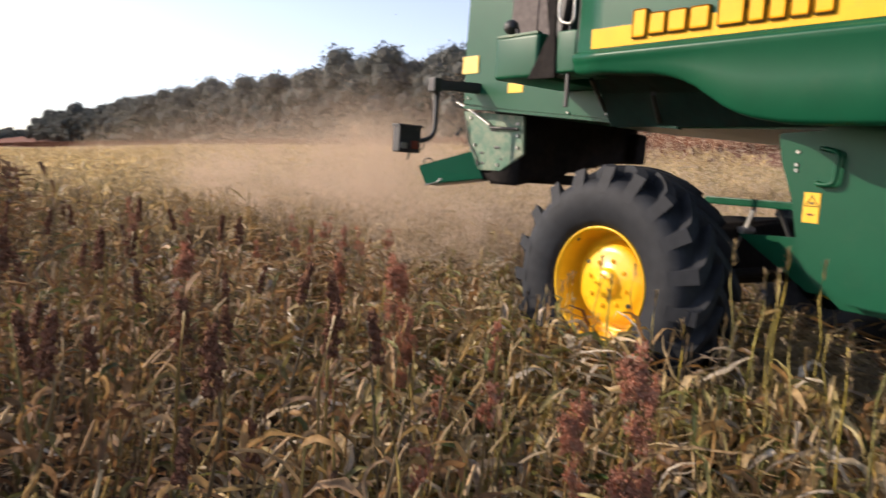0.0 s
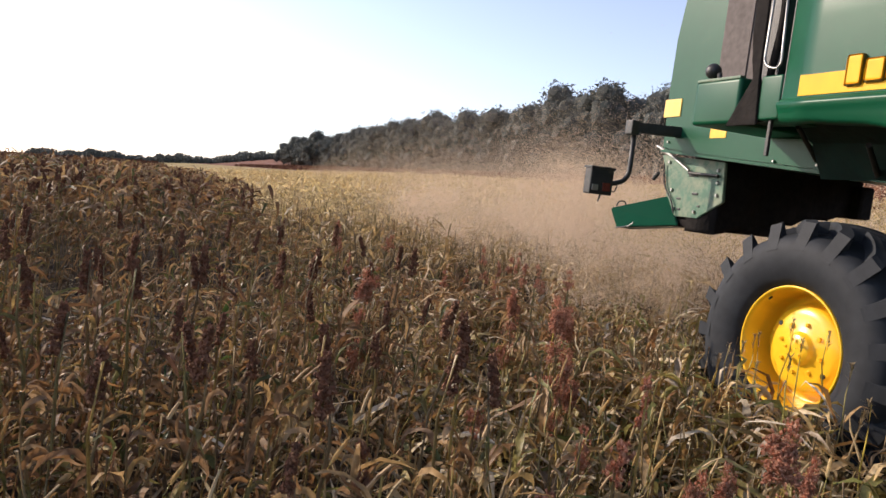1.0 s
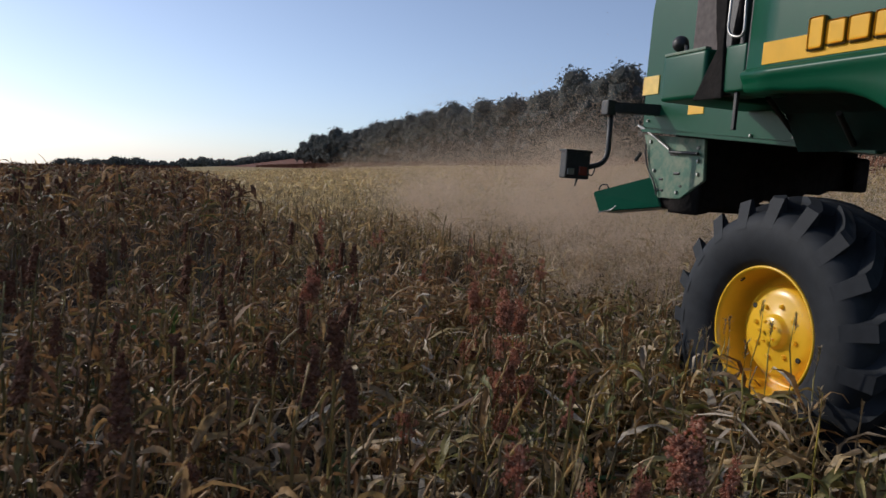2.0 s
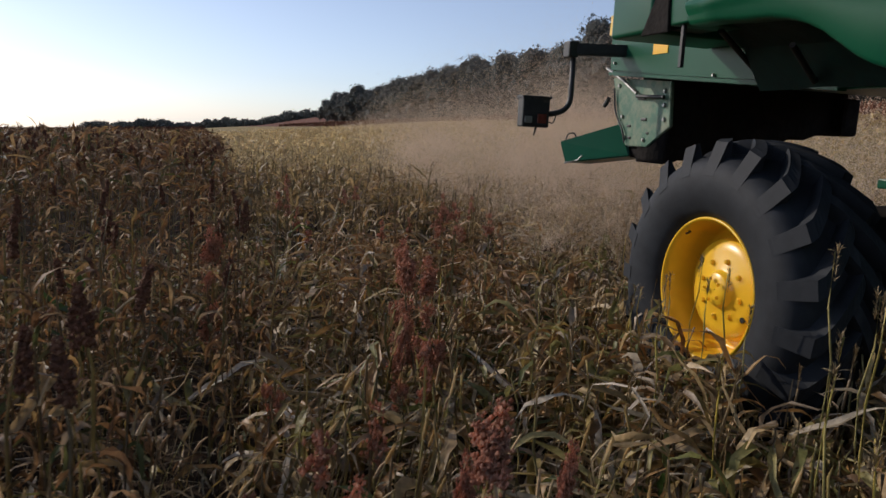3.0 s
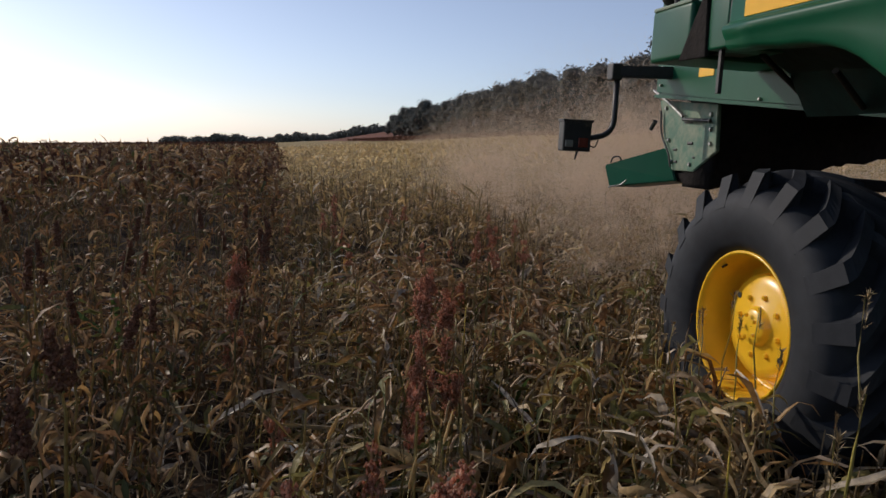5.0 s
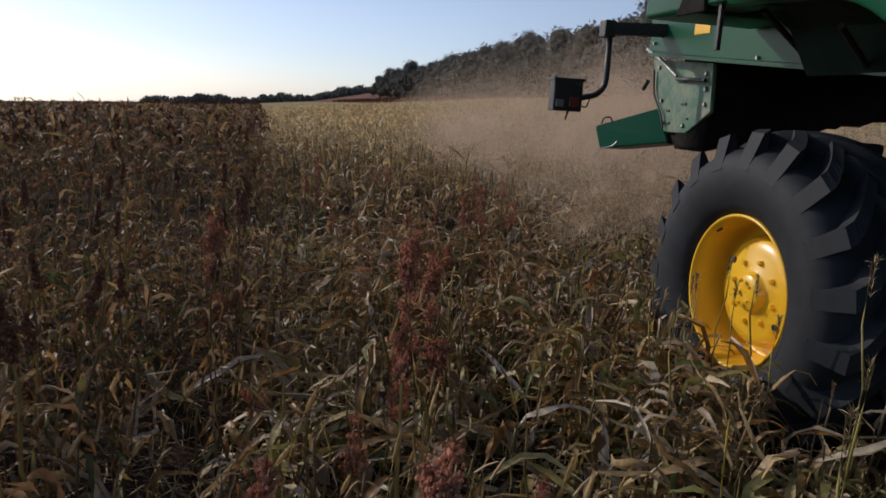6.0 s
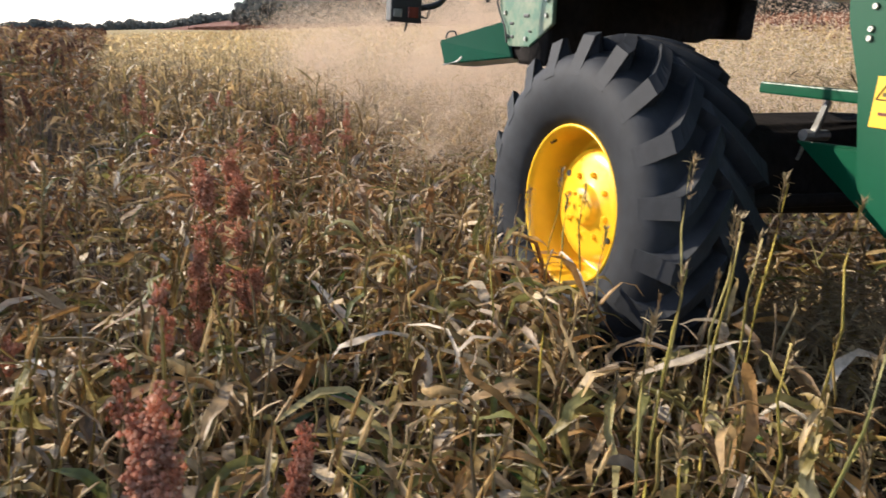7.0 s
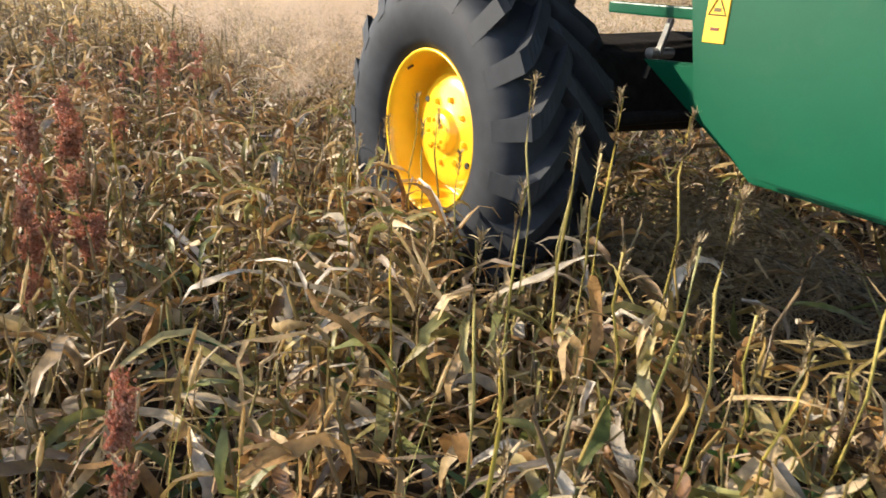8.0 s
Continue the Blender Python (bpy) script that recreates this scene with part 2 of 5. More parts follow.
def ground_material():
    """Soil with straw near by; across the field the colour of cut stubble, of standing crop and of the red strip under the wood."""
    m = bpy.data.materials.new("field_ground")
    m.use_nodes = True
    n, l = m.node_tree.nodes, m.node_tree.links
    bsdf = n["Principled BSDF"]
    bsdf.inputs["Roughness"].default_value = 0.95
    bsdf.inputs["Specular IOR Level"].default_value = 0.1
    geo = n.new("ShaderNodeNewGeometry")
    sep = n.new("ShaderNodeSeparateXYZ")
    l.new(geo.outputs["Position"], sep.inputs[0])
    wob = n.new("ShaderNodeTexNoise")
    wob.inputs["Scale"].default_value, wob.inputs["Detail"].default_value = 0.4, 6
    l.new(geo.outputs["Position"], wob.inputs["Vector"])

    def band(lo, hi):
        add = n.new("ShaderNodeMath")
        add.operation = "MULTIPLY_ADD"
        l.new(wob.outputs["Fac"], add.inputs[0])
        add.inputs[1].default_value = (hi - lo) * 1.5
        l.new(sep.outputs["X"], add.inputs[2])
        r = n.new("ShaderNodeMapRange")
        r.inputs["From Min"].default_value, r.inputs["From Max"].default_value = lo + (hi - lo) * 0.75, hi + (hi - lo) * 0.75
        l.new(add.outputs[0], r.inputs["Value"])
        return r.outputs[0]

    def noisy(scale, a, b):
        t = n.new("ShaderNodeTexNoise")
        t.inputs["Scale"].default_value, t.inputs["Detail"].default_value, t.inputs["Roughness"].default_value = scale, 8, 0.7
        l.new(geo.outputs["Position"], t.inputs["Vector"])
        r = n.new("ShaderNodeValToRGB")
        r.color_ramp.elements[0].position, r.color_ramp.elements[1].position = 0.35, 0.65
        r.color_ramp.elements[0].color, r.color_ramp.elements[1].color = (*a, 1), (*b, 1)
        l.new(t.outputs["Fac"], r.inputs[0])
        return r.outputs[0], t

    def mix(f, a, b):
        x = n.new("ShaderNodeMix")
        x.data_type = "RGBA"
        l.new(f, x.inputs["Factor"])
        l.new(a, x.inputs["A"])
        l.new(b, x.inputs["B"])
        return x.outputs["Result"]

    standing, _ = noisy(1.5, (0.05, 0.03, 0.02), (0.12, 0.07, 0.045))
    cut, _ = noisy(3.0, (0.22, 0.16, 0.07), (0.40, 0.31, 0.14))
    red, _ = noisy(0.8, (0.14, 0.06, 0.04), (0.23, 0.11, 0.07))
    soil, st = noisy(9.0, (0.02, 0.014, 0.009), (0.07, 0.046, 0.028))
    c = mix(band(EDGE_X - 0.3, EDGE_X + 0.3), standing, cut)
    c = mix(band(29, 33), c, red)
    far = n.new("ShaderNodeVectorMath")
    far.operation = "LENGTH"
    l.new(geo.outputs["Position"], far.inputs[0])
    fr = n.new("ShaderNodeMapRange")
    fr.inputs["From Min"].default_value, fr.inputs["From Max"].default_value = 10, 28
    l.new(far.outputs["Value"], fr.inputs["Value"])
    c = mix(fr.outputs[0], soil, c)
    l.new(c, bsdf.inputs["Base Color"])
    bp = n.new("ShaderNodeBump")
    bp.inputs["Strength"].default_value, bp.inputs["Distance"].default_value = 0.8, 0.05
    l.new(st.outputs["Fac"], bp.inputs["Height"])
    l.new(bp.outputs[0], bsdf.inputs["Normal"])
    return m


# ---- mesh helpers ----
def finish(name, bm, mat, smooth=False):
    me = bpy.data.meshes.new(name)
    bmesh.ops.recalc_face_normals(bm, faces=bm.faces)
    for f in bm.faces:
        f.smooth = smooth
    bm.to_mesh(me)
    bm.free()
    me.materials.append(mat)
    return me


def part(name, bm, mat, parent, label="", smooth=False):
    """Links a bmesh (or a ready mesh) as one mesh object under a thing or a part."""
    me = bm if isinstance(bm, bpy.types.Mesh) else finish(name, bm, mat, smooth)
    ob = new(name, me)
    ob.parent = parent
    if label:
        ob["label"] = label
    return ob


def box(x0, x1, y0, y1, z0, z1, bevel=0.01, seg=2):
    bm = bmesh.new()
    bmesh.ops.create_cube(bm, size=1)
    for v in bm.verts:
        v.co = Vector(((x0 + x1) / 2 + v.co.x * (x1 - x0), (y0 + y1) / 2 + v.co.y * (y1 - y0), (z0 + z1) / 2 + v.co.z * (z1 - z0)))
    if bevel:
        bmesh.ops.bevel(bm, geom=bm.edges[:], offset=bevel, segments=seg, affect="EDGES", profile=0.6)
    return bm


def plate(outline, x, depth, bevel=0.006):
    """A sheet with an outline in (y, z), its outer face at x, depth thick towards +x."""
    bm = bmesh.new()
    vs = [bm.verts.new((x, y, z)) for y, z in outline]
    f = bm.faces.new(vs)
    got = bmesh.ops.extrude_face_region(bm, geom=[f])
    for v in got["geom"]:
        if isinstance(v, bmesh.types.BMVert):
            v.co.x += depth
    if bevel:
        bmesh.ops.bevel(bm, geom=bm.edges[:], offset=bevel, segments=2, affect="EDGES")
    return bm


def hexa(near, away, bevel=0.008):
    """A box between a quad of four corners and the same quad moved by away."""
    bm = bmesh.new()
    a = [bm.verts.new(p) for p in near]
    b = [bm.verts.new(Vector(p) + Vector(away)) for p in near]
    bm.faces.new(a)
    bm.faces.new(b[::-1])
    for i in range(4):
        bm.faces.new((a[i], b[i], b[(i + 1) % 4], a[(i + 1) % 4]))
    bmesh.ops.bevel(bm, geom=bm.edges[:], offset=bevel, segments=2, affect="EDGES")
    return bm


def pipe(points, radius, sides=10, taper=1.0):
    """A round bar along points."""
    bm = bmesh.new()
    pts = [Vector(p) for p in points]
    rings = []
    for i, p in enumerate(pts):
        d = (pts[min(i + 1, len(pts) - 1)] - pts[max(i - 1, 0)]).normalized()
        u = d.orthogonal().normalized() if abs(d.z) < 0.99 else Vector((1, 0, 0))
        w = d.cross(u)
        r = radius * (1 + (taper - 1) * i / (len(pts) - 1))
        rings.append([bm.verts.new(p + r * (math.cos(a) * u + math.sin(a) * w)) for a in [2 * math.pi * k / sides for k in range(sides)]])
    for a, b in zip(rings, rings[1:]):
        # line the rings up so that the bar does not twist
        k0 = min(range(sides), key=lambda k: (b[k].co - a[0].co).length)
        for k in range(sides):
            try:
                bm.faces.new((a[k], a[(k + 1) % sides], b[(k0 + k + 1) % sides], b[(k0 + k) % sides]))
            except ValueError:
                pass
    bm.faces.new(rings[0][::-1])
    bm.faces.new(rings[-1])
    return bm


def arc(points, steps=6):
    """Rounds a polyline's inner corners."""
    p = [Vector(q) for q in points]
    out = [p[0]]
    for a, b, c in zip(p, p[1:], p[2:]):
        r = min((a - b).length, (c - b).length) * 0.45
        s, e = b + (a - b).normalized() * r, b + (c - b).normalized() * r
        out += [(1 - t) ** 2 * s + 2 * t * (1 - t) * b + t * t * e for t in [k / steps for k in range(steps + 1)]]
    return out + [p[-1]]


def revolve(profile, steps):
    """A body turned round the x axis from (x, r) points."""
    bm = bmesh.new()
    rings = [[bm.verts.new((x, r * math.cos(a), r * math.sin(a))) for a in [2 * math.pi * k / steps for k in range(steps)]] for x, r in profile]
    for a, b in zip(rings, rings[1:]):
        for k in range(steps):
            bm.faces.new((a[k], a[(k + 1) % steps], b[(k + 1) % steps], b[k]))
    return bm


def thing(name, label, category, group="", at=(0, 0, 0)):
    ob = new(name)
    ob.location = at
    return tagged(ob, label, category, group)


# ---- ground ----
EYE_X, EYE_Y = -2.3, -3.0


def smooth01(t):
    t = np.clip(t, 0, 1)
    return t * t * (3 - 2 * t)


def ground_z(x, y):
    """Height of the field: level round the machine, a hillside that climbs to +x and falls away to -x."""
    x, y = np.asarray(x, float), np.asarray(y, float)
    r = np.hypot(x - EYE_X, y - EYE_Y)
    w = smooth01((r - 6) / 40)
    side = np.where(x > 0, 0.1, 0.055) * x
    hill = np.where(x > 52, 0.10 * np.minimum(x - 52, 60), 0)
    right = side * np.exp(-np.maximum(x - 120, 0) / 900) * np.where(x > 160, 160 / np.maximum(x, 1), 1)
    return w * (np.where(x > 0, right, side) - 0.013 * y + hill)


def np_mesh(name, verts, faces, mat, smooth=False):
    """A mesh from numpy arrays: verts (n, 3) and faces (m, 3 or 4)."""
    me = bpy.data.meshes.new(name)
    verts, faces = np.ascontiguousarray(verts, np.float32), np.ascontiguousarray(faces, np.int32)
    k = faces.shape[1]
    me.vertices.add(len(verts))
    me.vertices.foreach_set("co", verts.ravel())
    me.loops.add(faces.size)
    me.loops.foreach_set("vertex_index", faces.ravel())
    me.polygons.add(len(faces))
    me.polygons.foreach_set("loop_start", np.arange(0, faces.size, k, dtype=np.int32))
    me.polygons.foreach_set("loop_total", np.full(len(faces), k, np.int32))
    me.polygons.foreach_set("use_smooth", np.full(len(faces), smooth))
    me.update(calc_edges=True)
    me.materials.append(mat)
    return me


NA, NR = 180, 110
ang = np.linspace(0, 2 * np.pi, NA, endpoint=False)
rad = np.concatenate([[0.0], np.geomspace(0.4, 3000, NR - 1)])
gx, gy = EYE_X + rad[:, None] * np.sin(ang), EYE_Y + rad[:, None] * np.cos(ang)
gz = ground_z(gx, gy) + np.where(rad[:, None] < 40, 0.02 * np.sin(gx * 8.3) * np.cos(gy * 1.7 + gx), 0)
gi = np.arange(NR * NA).reshape(NR, NA)
gf = np.stack([gi[:-1], gi[1:], np.roll(gi[1:], -1, 1), np.roll(gi[:-1], -1, 1)], -1).reshape(-1, 4)[:, ::-1]
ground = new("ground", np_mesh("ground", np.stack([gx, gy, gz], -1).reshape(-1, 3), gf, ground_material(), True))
tagged(ground, "dark soil and straw of a harvested grain field on a hillside", "ground", kind="structure")

rng = np.random.default_rng(7)

# ---- combine harvester ----
combine = thing("combine_harvester", "green combine harvester with yellow wheel rims standing in cut sorghum", "combine harvester")

ARCH = [(0.31, 2.04), (0.1, 2.035), (-0.06, 2.02), (-0.25, 2.01), (-0.37, 1.99), (-0.47, 1.96), (-0.56, 1.92), (-0.65, 1.865), (-0.74, 1.81),
        (-0.82, 1.775), (-0.91, 1.75), (-1.06, 1.725), (-1.3, 1.715), (-2.0, 1.71), (-4.6, 1.70)]


def side_shield():
    """The pressed outer side panel with its ledge and the wheel arch cut out below."""
    bm = bmesh.new()
    cols = []
    for y, zb in ARCH:
        rows = [(0.015, zb - 0.012), (-0.02, zb - 0.006), (-0.032, zb + 0.012), (-0.036, zb + (2.10 - zb) * 0.55), (-0.05, 2.095), (-0.062, 2.12), (-0.058, 2.138),
                (-0.035, 2.15), (-0.022, 2.163), (-0.02, 2.3), (-0.02, 2.6), (-0.018, 3.05), (0.05, 3.2)]
        cols.append([bm.verts.new((x, y, z)) for x, z in rows])
    for a, b in zip(cols, cols[1:]):
        for i in range(len(a) - 1):
            bm.faces.new((a[i], a[i + 1], b[i + 1], b[i]))
    edge = [e for e in bm.edges if e.is_boundary]
    got = bmesh.ops.extrude_edge_only(bm, edges=edge)
    for v in got["geom"]:
        if isinstance(v, bmesh.types.BMVert):
            v.co.x += 0.06
    return bm


shield = part("side_shield", side_shield(), GREEN, combine, "glossy green side panel with a wheel arch", smooth=True)
part("seam", box(-0.021, 0.03, 0.306, 0.316, 2.04, 2.9, 0.002), BLACK, shield)
stripe = part("stripe", box(-0.0255, -0.01, -4.6, 0.195, 2.17, 2.288, 0.002), YELLOW_STRIPE, shield, "broad yellow stripe")


def raised_bar(y0, y1, z0, z1, x, inset=0.0):
    return box(x, x + 0.009, y0 + inset, y1 - inset, z0 + inset, z1 - inset, 0.014, 3)


# the maker's name as plain raised bars
BARS = [(-0.215, -0.12, 2.205, 2.365), (-0.345, -0.235, 2.215, 2.335), (-0.48, -0.36, 2.215, 2.335), (-0.62, -0.50, 2.215, 2.335),
        (-0.82, -0.67, 2.215, 2.38), (-0.93, -0.84, 2.215, 2.335), (-1.04, -0.95, 2.215, 2.335), (-1.155, -1.06, 2.215, 2.335), (-1.27, -1.175, 2.215, 2.335)]
for y0, y1, z0, z1 in BARS:
    part("raised_bar", raised_bar(y0, y1, z0, z1, -0.040, 0.003), YELLOW_STRIPE, stripe)
    part("bar_edge", raised_bar(y0 - 0.003, y1 + 0.002, z0 - 0.007, z1, -0.034), LETTER_EDGE, stripe)

hood = part("rear_hood", plate([(2.30, 1.955), (2.27, 1.945), (1.46, 1.862), (0.55, 1.79), (0.0, 1.752), (-4.6, 1.70), (-4.6, 3.25), (-0.5, 3.45), (1.9, 3.45), (2.24, 3.35), (2.31, 2.9), (2.32, 2.4)],
                               0.68, 2.12, 0.03), GREEN, combine, "green sheet-metal rear hood, dusty")
part("flange", hexa([(0.655, 2.26, 1.955), (0.655, 0.0, 1.765), (0.655, 0.0, 1.742), (0.655, 2.26, 1.932)], (0.06, 0, 0), 0.004), GREEN, hood)
part("hood_band", box(0.672, 0.69, 2.10, 2.315, 2.235, 2.385, 0.003), STICKER_PALE, hood, "pale yellow band")
part("sticker", box(0.675, 0.69, 1.52, 1.70, 2.045, 2.128, 0.002), STICKER, hood, "orange-yellow reflector sticker")
screen = part("screen_panel", box(0.664, 0.70, 0.55, 1.70, 2.30, 3.2, 0.01), SCREEN, hood, "grey-brown mesh screen")
for k in range(3):
    part("screen_bar", box(0.655, 0.668, 0.85 + 0.27 * k, 0.87 + 0.27 * k, 2.31, 3.19, 0.003), SCREEN, screen)
for y, z in ((2.2, 2.15), (2.2, 2.02), (1.0, 1.87), (0.62, 1.85)):
    part("bolt", revolve([(0.662, 0.003), (0.662, 0.008), (0.668, 0.011), (0.69, 0.011)], 8), STEEL, hood).location = (0, y, z)

corner = part("rear_corner_box", box(-0.022, 0.67, 0.66, 1.085, 2.03, 2.325, 0.028, 3), GREEN, combine, "rounded green corner box", smooth=True)
part("rim_strip", box(-0.026, 0.02, 0.67, 1.07, 2.315, 2.335, 0.006), GREEN_DUSTY, corner)
piece = part("shield_end", box(-0.022, 0.67, 0.322, 0.492, 2.045, 2.31, 0.014, 3), GREEN, combine, smooth=True)
part("reflector", box(-0.03, -0.015, 0.496, 0.516, 2.09, 2.20, 0.003), STICKER_PALE, piece, "small yellow reflector")
part("rubber_flap", plate([(0.515, 2.95), (0.64, 2.95), (0.585, 2.42), (0.555, 2.3), (0.735, 2.015), (0.475, 2.015), (0.50, 2.3)], -0.036, 0.02, 0.004), CHAFF_SHADE_BLACK, combine, "black rubber flap")
# solid black block fills the gap; the hollow's shade is its colour
part("recess", box(0.10, 0.3, 0.49, 0.67, 2.05, 2.9, 0.004), BLACK, combine, "black block that paints in the dark of the gap")
rail = part("hand_rail", pipe(arc([(-0.03, 0.475, 2.98), (-0.03, 0.485, 2.37), (-0.03, 0.345, 2.335), (-0.03, 0.385, 2.98)]), 0.008), STEEL, combine, "bare metal hand rail loop", smooth=True)
part("hose", pipe(arc([(0.0, 0.60, 2.98), (0.0, 0.625, 2.6), (0.0, 0.56, 2.34), (0.03, 0.54, 2.2)]), 0.022), CHAFF_SHADE_BLACK, combine, smooth=True)
part("hose", pipe(arc([(0.02, 0.44, 2.98), (0.02, 0.43, 2.6), (0.02, 0.47, 2.36), (0.05, 0.5, 2.2)]), 0.024), CHAFF_SHADE_BLACK, combine, smooth=True)
bm = bmesh.new()
bmesh.ops.create_uvsphere(bm, u_segments=18, v_segments=12, radius=0.052)
for v in bm.verts:
    v.co = Vector((v.co.x, v.co.y * 1.05, v.co.z)) + Vector((0.04, 1.005, 2.40))
knob = part("marker_lamp", bm, BLACK, combine, "round black marker lamp", smooth=True)
part("stem", pipe([(0.04, 0.94, 2.38), (0.04, 0.93, 2.32)], 0.016), BLACK, knob)
# added unseen plate: stops sky light falling in behind the shield
part("shield_underside", box(0.05, 0.66, -4.6, 0.30, 2.07, 2.10, 0.004), CHAFF_SHADE_BLACK, combine, "added black plate that keeps sky light from behind the shield")
part("hanging_rod", box(0.0, 0.022, 0.388, 0.412, 1.83, 2.05, 0.004), BLACK, combine)
# inner fender; the dark of the arch is put into its green
bm = bmesh.new()
fender_rows = [[bm.verts.new(p) for p in ((0.045, y, zb + 0.05), (0.3, y + 0.04, zb + 0.01), (0.5, y + 0.08, 1.82 + 0.5 * (zb - 1.74)), (0.66, y + 0.11, 1.757))]
               for y, zb in [(0.45, 2.045)] + ARCH]
for a, b in zip(fender_rows, fender_rows[1:]):
    for i in range(3):
        bm.faces.new((a[i], a[i + 1], b[i + 1], b[i]))
got = bmesh.ops.extrude_face_region(bm, geom=bm.faces[:])
for v in got["geom"]:
    if isinstance(v, bmesh.types.BMVert):
        v.co.z += 0.02
part("inner_fender", bm, GREEN_SHADED, combine, "green inner fender with its shade painted in")
for a, b in (((0.25, 0.42, 2.04), (0.66, 0.62, 1.88)), ((0.30, -0.05, 1.93), (0.62, 0.12, 1.79))):
    part("strut", pipe([a, b], 0.016), BLACK, combine)


# straw chopper across the machine's rear, front face ragged below, its shade painted black
bm = bmesh.new()
bmesh.ops.create_grid(bm, x_segments=48, y_segments=20, size=1)
for v in bm.verts:
    u, w = (v.co.x + 1) / 2, (v.co.y + 1) / 2
    x = 0.80 + 1.90 * u
    low = 1.285 + 0.33 * u + 0.05 * noise.noise(Vector((u * 11, 2.1, 0))) + 0.03 * noise.noise(Vector((u * 37, 7.1, 0)))
    z = low + (1.99 - low) * w
    v.co = Vector((x, 1.63 + 0.28 * u + 0.04 * noise.noise(Vector((x * 4, z * 5, 1.3))), z))
got = bmesh.ops.extrude_edge_only(bm, edges=[e for e in bm.edges if e.is_boundary])
for v in got["geom"]:
    if isinstance(v, bmesh.types.BMVert):
        v.co.y += 0.35
chopper = part("straw_chopper", bm, CHAFF_SHADE_BLACK, combine, "chopper housing caked with chaff, its shade painted black", smooth=True)
part("chopper_end", box(2.55, 2.72, 1.80, 2.25, 1.56, 1.86, 0.03), CHAFF_SHADE_BLACK, chopper)

side = part("chopper_side_plate", plate([(2.40, 1.925), (1.60, 1.865), (1.57, 1.55), (1.84, 1.40), (2.20, 1.395), (2.27, 1.56), (2.34, 1.8)], 0.784, 0.03, 0.006), GREEN_DUSTY, combine,
            "dusty pale green chopper side plate")
for y, z in ((1.66, 1.80), (1.65, 1.70), (1.64, 1.60), (2.28, 1.86), (2.14, 1.46), (1.88, 1.45), (2.2, 1.62)):
    part("bolt", revolve([(0.768, 0.004), (0.768, 0.012), (0.776, 0.016), (0.79, 0.016)], 8), STEEL, side).location = (0, y, z)
for y, z, a, w in ((1.95, 1.76, 0.11, 0.035), (1.90, 1.60, 0.07, 0.022), (2.10, 1.55, 0.05, 0.018), (2.08, 1.46, 0.04, 0.02), (1.84, 1.5, 0.03, 0.016)):
    part("slot", box(0.776, 0.79, y - a / 2, y + a / 2, z - w / 2, z + w / 2, 0.006), BLACK, side)
part("lever", pipe([(0.76, 2.46, 2.0), (0.75, 2.2, 1.90), (0.75, 1.98, 1.79)], 0.011), STEEL, side)
part("lever", pipe([(0.755, 1.98, 1.77), (0.755, 1.63, 1.755)], 0.013), BLACK, side)
part("cable", pipe(arc([(0.765, 2.33, 1.84), (0.765, 2.30, 1.66), (0.765, 2.16, 1.52), (0.765, 2.12, 1.42)]), 0.007), BLACK, side)
part("cable_end", pipe([(0.74, 2.42, 1.70), (0.74, 2.36, 1.76)], 0.017), BLACK, side)

spout = part("spreader_chute", hexa([(0.46, 2.61, 1.40), (0.44, 2.45, 1.235), (0.79, 2.06, 1.32), (0.79, 2.24, 1.565)], (0.45, 0.42, -0.02), 0.01), GREEN, combine, "green spreader chute")
part("chute_lip", pipe([(0.445, 2.47, 1.232), (0.50, 2.36, 1.262), (0.52, 2.32, 1.30)], 0.007), STEEL, spout)
part("chute_hook", pipe(arc([(0.56, 2.52, 1.44), (0.55, 2.53, 1.475), (0.51, 2.57, 1.47), (0.50, 2.58, 1.42)]), 0.006), BLACK, spout)
# black box added for the shaded underside below the chopper plate
part("pan", box(0.82, 2.4, 1.75, 2.3, 1.31, 1.40, 0.03), CHAFF_SHADE_BLACK, spout)

# rear lamp on its arm
arm = part("lamp_arm", hexa([(0.72, 2.04, 2.145), (0.72, 2.04, 2.06), (0.26, 2.165, 2.05), (0.26, 2.165, 2.135)], (0.02, 0.085, 0), 0.008), BLACK, combine, "black steel lamp arm")
part("arm_tube", pipe(arc([(0.31, 2.19, 2.06), (0.315, 2.19, 1.64), (0.05, 2.17, 1.585)], 8), 0.021), BLACK, arm, smooth=True)
part("arm_cap", box(0.25, 0.335, 2.15, 2.25, 2.03, 2.15, 0.012), BLACK, arm)
lamp = part("rear_lamp", box(-0.117, 0.10, 2.09, 2.19, 1.50, 1.72, 0.012), BLACK, combine, "black rear lamp housing")
part("lamp_lid", box(-0.125, 0.108, 2.08, 2.20, 1.708, 1.728, 0.004), BLACK, lamp)
part("lens", box(0.0, 0.075, 2.082, 2.095, 1.53, 1.60, 0.006), LENS_RED, lamp, "small dull lens")
part("lens", box(-0.10, -0.04, 2.082, 2.095, 1.53, 1.58, 0.006), STEEL, lamp)
part("wire", pipe(arc([(0.10, 2.13, 1.55), (0.15, 2.13, 1.53), (0.18, 2.14, 1.60), (0.14, 2.16, 1.61)]), 0.005), BLACK, lamp)
part("plug", pipe([(0.01, 2.12, 1.50), (-0.005, 2.12, 1.44)], 0.01, 8, 0.5), BLACK, lamp)

